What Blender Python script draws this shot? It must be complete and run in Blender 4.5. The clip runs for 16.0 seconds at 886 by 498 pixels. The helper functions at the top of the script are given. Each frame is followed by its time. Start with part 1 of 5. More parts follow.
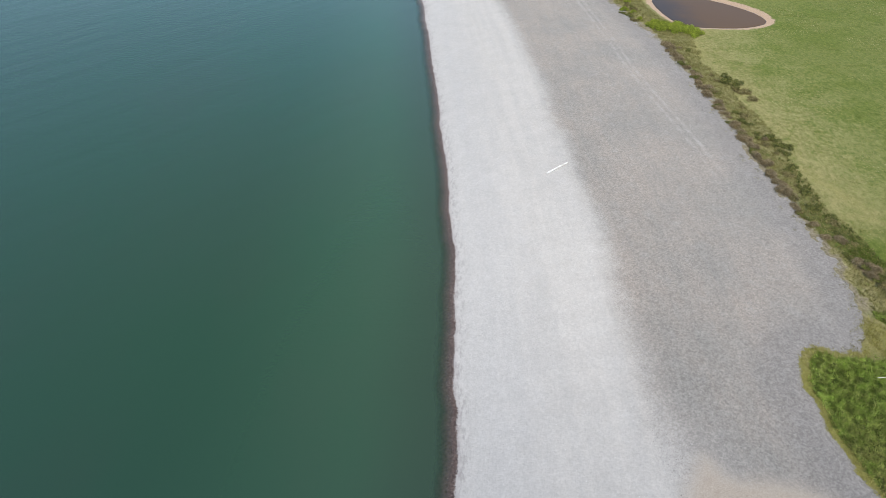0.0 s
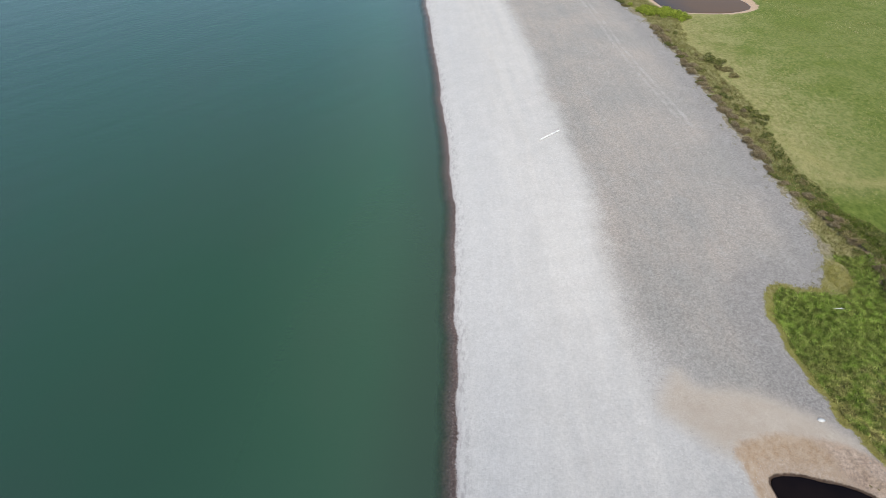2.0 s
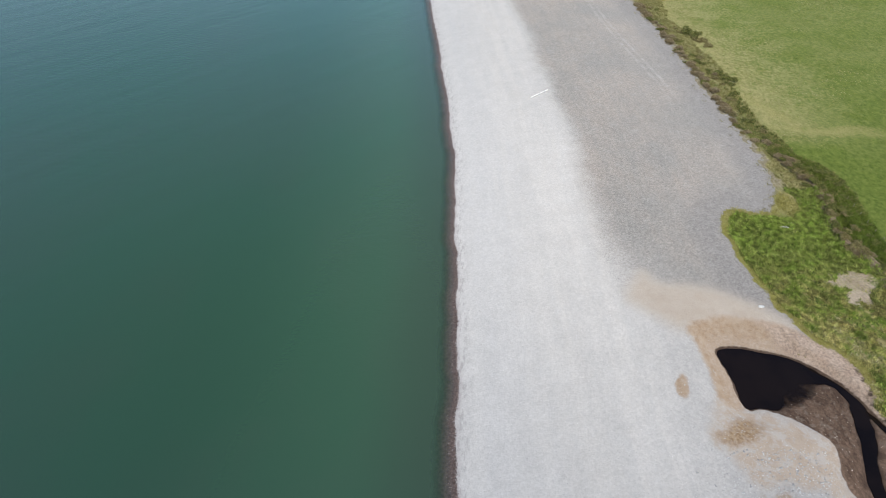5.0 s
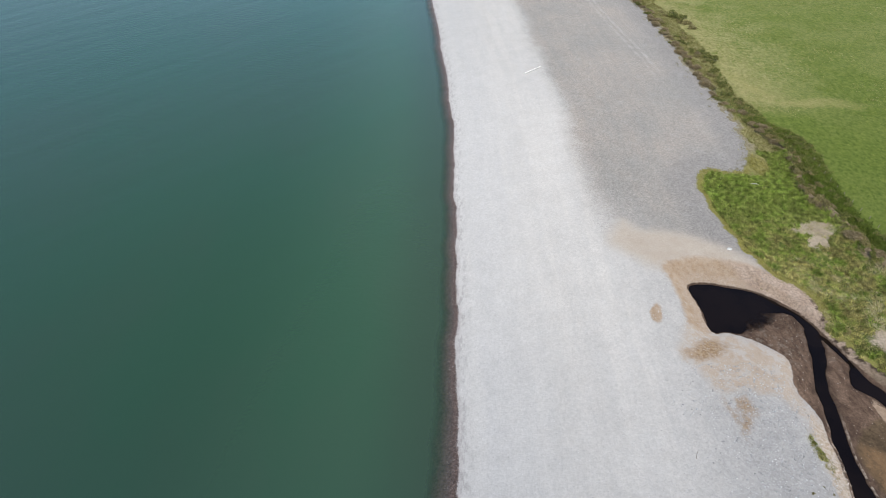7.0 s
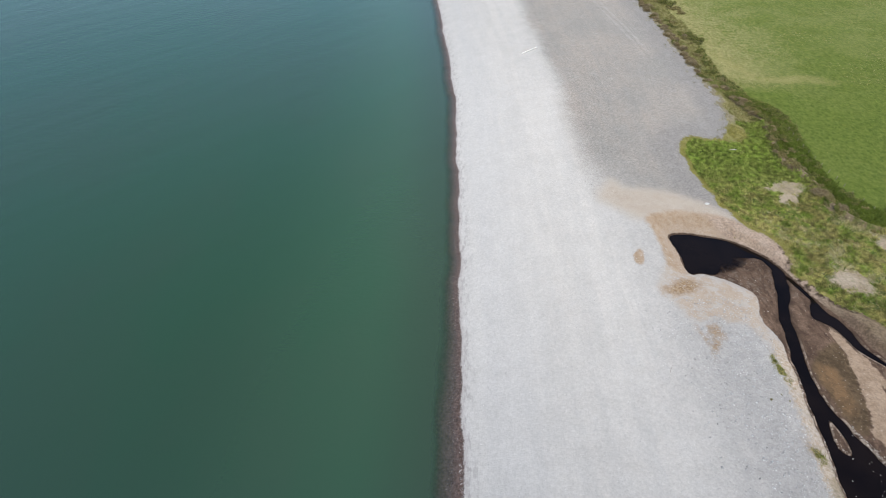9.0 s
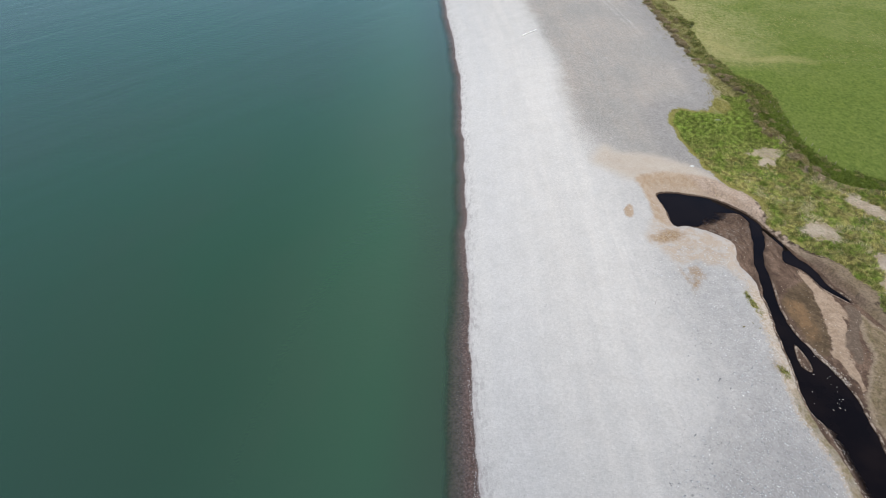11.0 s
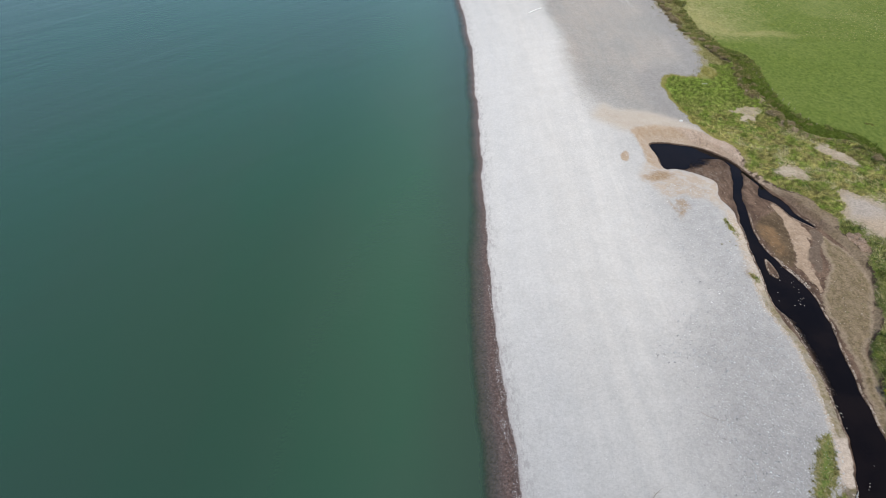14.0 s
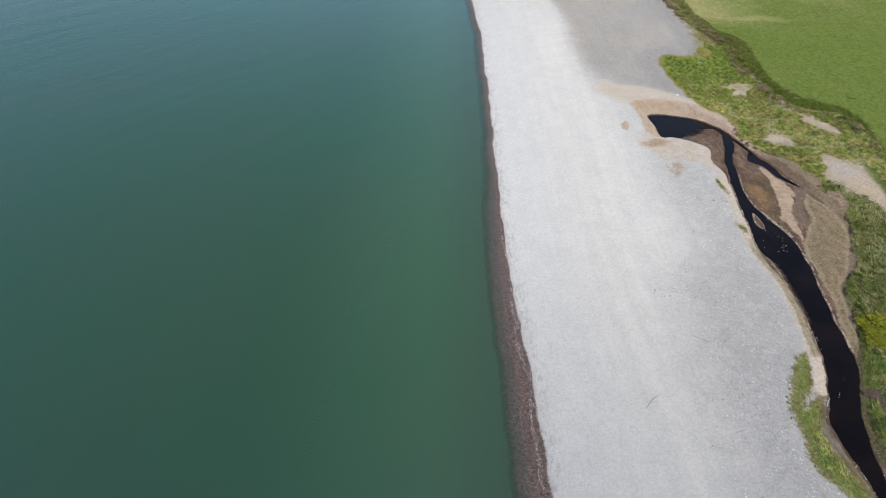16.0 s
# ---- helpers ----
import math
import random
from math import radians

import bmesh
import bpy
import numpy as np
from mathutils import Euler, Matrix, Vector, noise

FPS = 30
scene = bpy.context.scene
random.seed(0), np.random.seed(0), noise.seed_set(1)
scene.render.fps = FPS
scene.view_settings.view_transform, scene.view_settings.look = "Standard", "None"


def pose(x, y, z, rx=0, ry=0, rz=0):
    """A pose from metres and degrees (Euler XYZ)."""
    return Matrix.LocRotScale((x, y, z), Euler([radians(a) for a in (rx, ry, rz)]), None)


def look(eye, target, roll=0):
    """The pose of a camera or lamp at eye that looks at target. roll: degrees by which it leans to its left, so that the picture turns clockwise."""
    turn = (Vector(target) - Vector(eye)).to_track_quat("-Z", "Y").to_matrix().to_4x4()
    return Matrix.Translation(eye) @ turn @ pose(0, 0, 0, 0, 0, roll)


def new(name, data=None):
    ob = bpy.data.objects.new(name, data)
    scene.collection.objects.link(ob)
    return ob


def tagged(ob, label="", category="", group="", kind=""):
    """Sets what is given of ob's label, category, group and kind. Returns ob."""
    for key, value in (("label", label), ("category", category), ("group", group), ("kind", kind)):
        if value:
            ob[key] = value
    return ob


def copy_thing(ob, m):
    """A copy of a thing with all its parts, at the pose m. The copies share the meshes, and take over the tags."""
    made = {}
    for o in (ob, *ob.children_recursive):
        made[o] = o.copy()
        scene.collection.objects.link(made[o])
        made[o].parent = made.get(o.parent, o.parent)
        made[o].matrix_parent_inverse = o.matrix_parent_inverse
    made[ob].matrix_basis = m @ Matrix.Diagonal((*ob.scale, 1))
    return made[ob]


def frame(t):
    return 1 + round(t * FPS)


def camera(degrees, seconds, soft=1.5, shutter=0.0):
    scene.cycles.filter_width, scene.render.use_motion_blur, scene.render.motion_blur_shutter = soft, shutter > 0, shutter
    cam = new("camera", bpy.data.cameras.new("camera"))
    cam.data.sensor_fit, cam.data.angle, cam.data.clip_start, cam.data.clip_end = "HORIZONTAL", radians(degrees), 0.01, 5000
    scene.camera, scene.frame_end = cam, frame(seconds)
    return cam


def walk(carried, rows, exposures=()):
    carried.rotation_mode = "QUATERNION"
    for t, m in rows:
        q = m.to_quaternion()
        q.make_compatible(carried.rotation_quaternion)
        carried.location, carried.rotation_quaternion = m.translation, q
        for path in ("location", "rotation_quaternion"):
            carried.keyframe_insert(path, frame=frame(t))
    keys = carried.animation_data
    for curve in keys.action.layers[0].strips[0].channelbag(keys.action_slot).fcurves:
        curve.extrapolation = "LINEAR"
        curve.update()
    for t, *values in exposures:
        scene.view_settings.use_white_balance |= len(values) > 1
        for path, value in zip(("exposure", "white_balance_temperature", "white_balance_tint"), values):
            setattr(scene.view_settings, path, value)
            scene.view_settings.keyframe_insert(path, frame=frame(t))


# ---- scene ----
# ---- camera ----
cam = camera(73.7, 16.0, soft=0.8)
PATH = [
    (0.0, -0.00, 0.00, 85.00, -0.00, -40.86, 0.01),
    (0.5, -0.13, -3.91, 84.92, -0.01, -40.86, -0.00),
    (1.0, -0.25, -7.81, 84.86, -0.03, -40.85, -0.01),
    (1.5, -0.35, -11.72, 84.80, -0.04, -40.83, -0.02),
    (2.0, -0.43, -15.66, 84.76, -0.06, -40.82, -0.02),
    (2.5, -0.53, -19.63, 84.72, -0.07, -40.81, -0.02),
    (3.0, -0.65, -23.62, 84.68, -0.09, -40.80, -0.03),
    (3.5, -0.77, -27.65, 84.66, -0.11, -40.80, -0.04),
    (4.0, -0.89, -31.68, 84.66, -0.15, -40.80, -0.05),
    (6.5, -1.58, -51.89, 84.75, -0.39, -40.85, -0.04),
    (7.0, -1.71, -55.95, 84.80, -0.44, -40.87, -0.04),
    (7.5, -1.89, -59.97, 84.88, -0.46, -40.87, -0.02),
    (8.0, -2.15, -63.96, 84.97, -0.48, -40.88, -0.01),
    (8.5, -2.47, -67.95, 85.08, -0.50, -40.91, -0.00),
    (9.0, -2.90, -71.94, 85.20, -0.53, -40.94, 0.01),
    (11.5, -5.72, -91.90, 85.89, -0.67, -41.10, 0.15),
    (12.0, -6.45, -95.92, 86.05, -0.68, -41.12, 0.17),
    (12.5, -7.32, -99.96, 86.21, -0.68, -41.13, 0.19),
    (13.0, -8.29, -104.03, 86.38, -0.70, -41.13, 0.19),
    (13.5, -9.33, -108.12, 86.53, -0.72, -41.14, 0.19),
    (14.0, -10.40, -112.22, 86.68, -0.73, -41.15, 0.20),
    (14.5, -11.50, -116.35, 86.82, -0.73, -41.15, 0.21),
    (15.0, -12.61, -120.48, 86.95, -0.74, -41.15, 0.22),
    (15.5, -13.72, -124.64, 87.07, -0.75, -41.15, 0.22),
    (16.0, -14.80, -128.83, 87.19, -0.79, -41.16, 0.21),
]
# x, y, z, then yaw, pitch and roll in degrees; the roll turns about the line of sight
walk(cam, [(t, pose(x, y, z, 0, 0, yaw) @ pose(0, 0, 0, 90 + pitch, 0, 0) @ pose(0, 0, 0, 0, 0, roll)) for t, x, y, z, yaw, pitch, roll in PATH])

# ---- sky, sun ----
world = bpy.data.worlds.new("world")
scene.world = world
world.use_nodes = True
wn = world.node_tree.nodes
sky = wn.new("ShaderNodeTexSky")
sky.sky_type, sky.sun_disc = "NISHITA", False
sky.sun_elevation, sky.sun_rotation = radians(43.8), radians(195.5)
sky.air_density, sky.dust_density, sky.ozone_density = 1.2, 0.45, 4.0
world.node_tree.links.new(sky.outputs[0], wn["Background"].inputs[0])
wn["Background"].inputs[1].default_value = 0.15
sun_data = bpy.data.lights.new("sun", "SUN")
sun_data.energy, sun_data.angle, sun_data.color = 3.35, radians(0.53), (1.0, 0.925, 0.79)
sun = new("sun", sun_data)
sun.matrix_world = look((0, 0, 200), (0.193, 0.696, 199.309))
scene.view_settings.exposure = 0.07

# ---- plan: lines and outlines, metres ----
# edge of the dry shingle over the wash, by y
SHORE_Y = [-600, -87, -61, -47, -26, -8, 20, 48, 90, 126, 155, 190, 228, 260, 600]
SHORE_X = [8, 2.5, 1.95, 1.35, 0.5, 0.7, 1.4, 2.0, 2.4, 1.3, -0.8, -3.2, -6.1, -8.7, -40]
# width of the wet strip below it
WET_Y = [-87, -61, -47, -25, -8, 20, 90, 150]
WET_X = [3.2, 2.75, 2.25, 1.45, 1.05, 0.88, 0.75, 0.75]
# landward edge of the clean pale shingle
PALE_Y = [27, 31, 38, 48, 61, 77, 94, 113, 133, 169, 215, 246, 300, 600]
PALE_X = [62, 40, 33, 31.4, 31.8, 32.5, 33.8, 33.2, 32, 30.5, 26, 22, 16, -15]
# seaward edge of the grazed field
FIELD_Y = [-150, -3, 10, 20, 29, 33, 36, 42, 50, 58, 65, 74, 80, 86, 91, 98, 104, 109, 125, 155, 173, 190, 215, 255, 600]
FIELD_X = [98, 100.5, 105, 108, 107.5, 103, 97.5, 94.4, 93.2, 93.3, 94.2, 96, 95.6, 93.3, 90.6, 89.4, 88.6, 87.9, 88.6, 88.6, 88.2, 85.5, 89, 81, 40]
VEG = [(-5, 600), (45, 320), (67.7, 251), (74, 226), (76.6, 204), (78.2, 189), (79, 168), (79.8, 148), (79.4, 129), (80.2, 114),
       (79.7, 104), (80.6, 95), (79.9, 86), (78.5, 77), (76.5, 73), (75.2, 69), (74, 66.4), (70.5, 66.6), (66.6, 67.6), (62.7, 66.2), (60.4, 62.4), (59.3, 56),
       (59.5, 48.7), (60.9, 40.8), (62.7, 32.7), (66.7, 27.7), (69.4, 24.5), (70, 20), (69.5, 15.5), (70.6, 11), (72.2, 7.2), (74, 5.2), (78.2, 3),
       (79.2, -1.3), (80.9, -5.1), (82, -7), (79.8, -10.3), (81.5, -13), (83, -17), (80.3, -22), (79.5, -25.5), (76.6, -31), (76, -34), (74.8, -38), (71.2, -41), (68.6, -44)]
VEG_SOUTH = [(67.3, -48.5), (66.5, -53), (63.6, -58.6), (60.8, -64), (58.8, -69), (56.7, -73), (55.2, -78), (54.7, -84), (54.5, -160), (900, -160), (900, 600)]
BASIN = [(47.4, 28), (49.4, 29.1), (52.8, 29), (57.9, 27.7), (61.7, 26), (65.7, 22.2), (68, 18.6), (69.2, 14.8), (69.9, 11.5), (71.2, 7), (72.4, 4.6), (73.4, 3.2),
         (74.4, -1), (75.6, -5), (77.4, -10.2), (79, -17.6), (79.2, -24), (75.8, -33), (71, -40), (66.8, -46), (65.3, -54), (62.3, -61), (59.8, -67), (58, -71), (55.9, -75),
         (54.6, -80), (54.2, -160), (49.5, -160), (50.2, -87.6), (49, -78.3), (49.2, -74.7), (51.4, -71.4), (53.4, -66.2), (55.1, -61.2), (56.7, -50),
         (57, -42), (55.5, -34), (55.6, -30.5), (56.3, -26), (57, -21.5), (57.7, -17), (58, -12.4), (58.8, -7), (59.3, -3), (59.2, -0.6), (57.9, 2), (58, 4.8), (59.2, 7.5), (59.3, 9.6), (58, 11.8), (55.5, 13.9), (52.9, 15.2), (50.6, 15.7), (48.4, 15.3), (47.8, 18.4), (48.2, 22.5), (47.6, 25.6)]
POOL = [(47.6, 27.9), (49.4, 28.9), (51.8, 28.9), (55.1, 28.3), (59.1, 27), (61.4, 25.9), (63.4, 24), (65.2, 21.9), (67, 19.9), (68.1, 17.7), (68.7, 15.5), (67.8, 13.5), (65.3, 14.3),
        (66, 17.5), (64.6, 20.9), (61.1, 20.6), (58, 19), (55.6, 17), (54, 15.6), (52.5, 15.7), (50.6, 16), (48.6, 15.6), (48.1, 17.4), (48.5, 20.2), (48.3, 23.2), (47.9, 25.5)]
CHANNEL = [(68.4, 17), (67.9, 13.5), (66.9, 10.3), (65.3, 7.4), (64, 3.8), (62.9, -1.2), (62, -6), (61.3, -10.4), (61, -14.2), (61.6, -17.2), (62.5, -20), (64, -24.2), (65.1, -28.4), (65.2, -33.6), (64.6, -37), (63.9, -41.5), (63, -46.3),
           (62.2, -52), (61.6, -59.5), (60.2, -65.8), (58.4, -69), (55.9, -73.1), (54.9, -76.6), (53.9, -81.3), (53.2, -85), (53.2, -160), (49.8, -160), (50.4, -87.6),
           (50.4, -83.5), (49.6, -79), (49.9, -74.7), (51.8, -71.2), (53.5, -66.8), (55.2, -61.8), (56.5, -56), (57.1, -48), (57.4, -41.8), (57.6, -37.5),
           (57.3, -35.4), (55.9, -33.4), (56, -30.5), (56.7, -26), (57.5, -21.3), (58.2, -17), (58.5, -12.4), (59.4, -6.8), (60.6, -1.4), (62, 4.4), (63.8, 10.2), (65.2, 14.4), (65.6, 17)]
ARM = [(67.6, 16.5), (69, 14.8), (69.5, 12.5), (70.3, 10.3), (70.8, 6.9), (71.5, 4.5), (72.7, 3.3), (73.4, 1.1), (73.8, -1.6), (74.5, -4.6), (76.3, -8), (76, -8.8), (73.6, -5.8), (72.5, -4.1),
       (71.8, -1.6), (70.8, 1.2), (69, 2.8), (67.9, 4), (68.5, 6.5), (69.9, 8), (69.2, 10.3), (68.3, 13)]
ISLET = [(59.9, -18.2), (60.5, -19.4), (60.9, -22.4), (60.6, -24.7), (59.7, -24.7), (58.8, -23)]
GAP = [(54.4, -61.0), (55.7, -62.2), (54.5, -66), (53.3, -68.6), (50.9, -70.6), (49.8, -68.6), (51.3, -64.4)]
DARK_STRIP = [(74.4, -8.6), (76.9, -9.6), (74.7, -14.3), (71.9, -19.1), (69.7, -23.6), (68.5, -23.3), (69.5, -19.9), (68.8, -19.1), (70.7, -16.7), (73, -13.5), (73.3, -10.6)]
CREEK = [(58.0, -70), (58.7, -68.4), (60.3, -68.9), (60.6, -71), (60.3, -72.8), (58.7, -75.5), (58.9, -71.4)]
TAN = [(38.6, 46), (39.3, 44.5), (40.8, 42.2), (45.9, 42.1), (51.7, 40.7), (56, 38.7), (60.5, 35.1), (64, 31.5), (60, 29), (50, 30.5), (44, 31.5), (42.1, 30.5),
       (39.7, 32), (37.1, 34.8), (35, 36.5), (33.6, 38.1), (34.3, 40.8), (36.3, 43.6)]
RIM = [(42.4, 31), (44.8, 32.9), (49.3, 34.1), (53.3, 34.1), (57.7, 33.2), (60.7, 31.9), (63.5, 30.4), (66.5, 28.1), (69.4, 25.5), (71, 20), (70, 13), (66, 18), (60, 24), (52, 27), (48.5, 24),
       (49, 17), (47, 14.7), (43.9, 17.2), (44, 21), (44.2, 24), (44.1, 26.9), (43.4, 29.1)]
SPIT = [(44.4, 18), (48.5, 15), (52, 15), (55.9, 13), (58.6, 11), (59.6, 8.5), (59, 5.5), (58, 3.6), (58, 0.7), (58.6, -2.4), (58.9, -8), (57.4, -9), (56.6, -4),
        (55.3, 0.4), (53.6, 1.8), (51.1, 1.5), (49.3, 2.9), (46, 2), (43.8, 2.5), (43.2, 4.5), (42.2, 7.7), (40.5, 9.5), (41, 12), (42.8, 14.5)]
RUST = [(63.2, -7.7), (65.4, -7), (66, -10.9), (65.3, -15), (64.6, -18), (63, -18.2), (62.7, -15), (62.8, -10.8)]
OOZE = [(63.8, -5.4), (68.3, -1.8), (69.4, -3.6), (69, -8.3), (68.4, -13.4), (67.3, -16.7), (65.4, -20), (65, -22.3), (62.7, -20), (62.2, -17.4), (62.3, -12.5), (62.3, -9.1)]
WEST_GRASS = [(52.8, -60.8), (51.2, -61.4), (49.6, -62.3), (48, -64.6), (45.9, -68.2), (44.8, -70.5), (43.1, -74.3), (43.2, -76.9), (42.5, -79.9), (42, -82.8), (42.9, -84.6), (44.3, -86.8),
              (46, -89), (46.3, -100), (49.6, -100), (49.2, -88.3), (48.8, -86.4), (48.1, -83.7), (47.4, -79.9), (47.5, -76.9), (49, -74), (50.4, -71.8), (49.7, -70.8), (48.2, -71.6),
              (46.1, -73.8), (46.7, -72.1), (49.4, -69.4), (51.5, -65.8), (52.6, -62.7)]
KHAKI = [(75.6, -10.5), (79, -17.5), (79, -25), (75.5, -33.5), (71, -40), (67, -45), (65.6, -54), (62.4, -61.5), (61.4, -60), (63.2, -53), (64.6, -46), (65.2, -38), (66.5, -30), (72.6, -22), (74.6, -14)]
SANDBAR = [(69.2, 1.6), (70.7, 0.1), (71.7, -2.3), (72.8, -5.6), (73.4, -8.9), (73.2, -11.8), (70.7, -17.5), (68.8, -20.6), (68.4, -23.6), (68.1, -25.8), (67.3, -28.9), (66.5, -29.4), (66.2, -26.4),
           (66.2, -24.3), (66, -22.4), (65.3, -21.8), (65.6, -19.8), (67.5, -16.2), (68.4, -12.6), (68.7, -8.3), (69.4, -4.1), (69, -1.5)]
TRACK = [(86, 5), (89.4, 4.9), (92.5, 1), (96.2, -2.5), (97.2, -10), (97, -24), (91, -24), (88.4, -17.2), (86, -13.6), (84, -8.6), (82.4, -5.2), (85.4, -2)]
POND = [(86, 256), (85.8, 241.4), (88.7, 227.8), (94, 222.8), (107.4, 221.5), (116.5, 222.6), (125.2, 227.4), (125, 236.6), (120.3, 245), (113.7, 252.4), (106, 258.5), (94, 260)]
# bare patches in the rough grass: x, y, half width, half length, degrees
BARE = [(80.2, 44.0, 4.6, 3.2, 10), (79.4, 40.4, 2.6, 2.8, -20), (79.4, 11.8, 4.2, 3.4, -35), (94.8, 20.3, 3.0, 6.0, 25)]
HEDGE_Y = [92, 86, 81, 75, 67, 60, 55, 50, 45, 40, 36, 32, 29.5, 28.3, 27.4, 26.6, 25, 21, 14, 6, -2]
HEDGE_X = [86.2, 88, 89.6, 89.6, 88.4, 86.4, 86.8, 88.6, 89.2, 89.3, 89.4, 90.2, 92, 94, 96.5, 99, 103, 104.5, 105, 104.5, 103]
RUT_X = [68, 67.7, 67.6, 66.9, 65.1, 62.6, 60.6, 59.3, 56]  # wheel ruts along the crest
# low bank where the coarse shingle begins
SCARP_Y = [-46, -41, -36.3, -31.3, -24.4, -15.2, -8]
SCARP_X = [32.5, 35.2, 38.4, 42, 42.5, 42.7, 40]
STREAM_Z, POND_Z = 1.65, 2.35


# ---- land shape ----
def lattice(ix, iy, seed):
    h = np.sin(ix * 127.1 + iy * 311.7 + seed * 74.7) * 43758.5453
    return h - np.floor(h)


def value_noise(x, y, size, seed):
    u, v = x / size, y / size
    iu, iv = np.floor(u), np.floor(v)
    fu, fv = u - iu, v - iv
    fu, fv = fu * fu * (3 - 2 * fu), fv * fv * (3 - 2 * fv)
    a = lattice(iu, iv, seed) * (1 - fu) + lattice(iu + 1, iv, seed) * fu
    b = lattice(iu, iv + 1, seed) * (1 - fu) + lattice(iu + 1, iv + 1, seed) * fu
    return (a * (1 - fv) + b * fv) * 2 - 1


def rounded(poly):
    """One round of corner cutting."""
    p = np.array(poly, float)
    q = np.roll(p, -1, axis=0)
    return np.stack([p * 0.75 + q * 0.25, p * 0.25 + q * 0.75], 1).reshape(-1, 2)


def inside(poly, x, y, reach=14.0):
    """Metres inside an outline (outside: minus), for points within reach of it."""
    p = rounded(poly)
    out = np.full(x.shape, -reach)
    lo, hi = p.min(0) - reach, p.max(0) + reach
    near = (x > lo[0]) & (x < hi[0]) & (y > lo[1]) & (y < hi[1])
    px, py = x[near], y[near]
    best, odd = np.full(px.shape, 1e9), np.zeros(px.shape, bool)
    for (ax, ay), (bx, by) in zip(p, np.roll(p, -1, axis=0)):
        dx, dy = bx - ax, by - ay
        t = np.clip(((px - ax) * dx + (py - ay) * dy) / (dx * dx + dy * dy + 1e-9), 0, 1)
        best = np.minimum(best, (px - ax - t * dx) ** 2 + (py - ay - t * dy) ** 2)
        cross = (ay > py) != (by > py)
        odd ^= cross & (px < (bx - ax) * (py - ay) / (by - ay if by != ay else 1e-9) + ax)
    out[near] = np.clip(np.sqrt(best), 0, 400) * np.where(odd, 1, -1)
    return out


def ellipse(x, y, cx, cy, a, b, degrees):
    c, s = math.cos(radians(degrees)), math.sin(radians(degrees))
    u, v = (x - cx) * c + (y - cy) * s, (y - cy) * c - (x - cx) * s
    return (1 - np.sqrt((u / a) ** 2 + (v / b) ** 2)) * min(a, b)


def smooth(a, b, v):
    t = np.clip((v - a) / (b - a), 0, 1)
    return t * t * (3 - 2 * t)


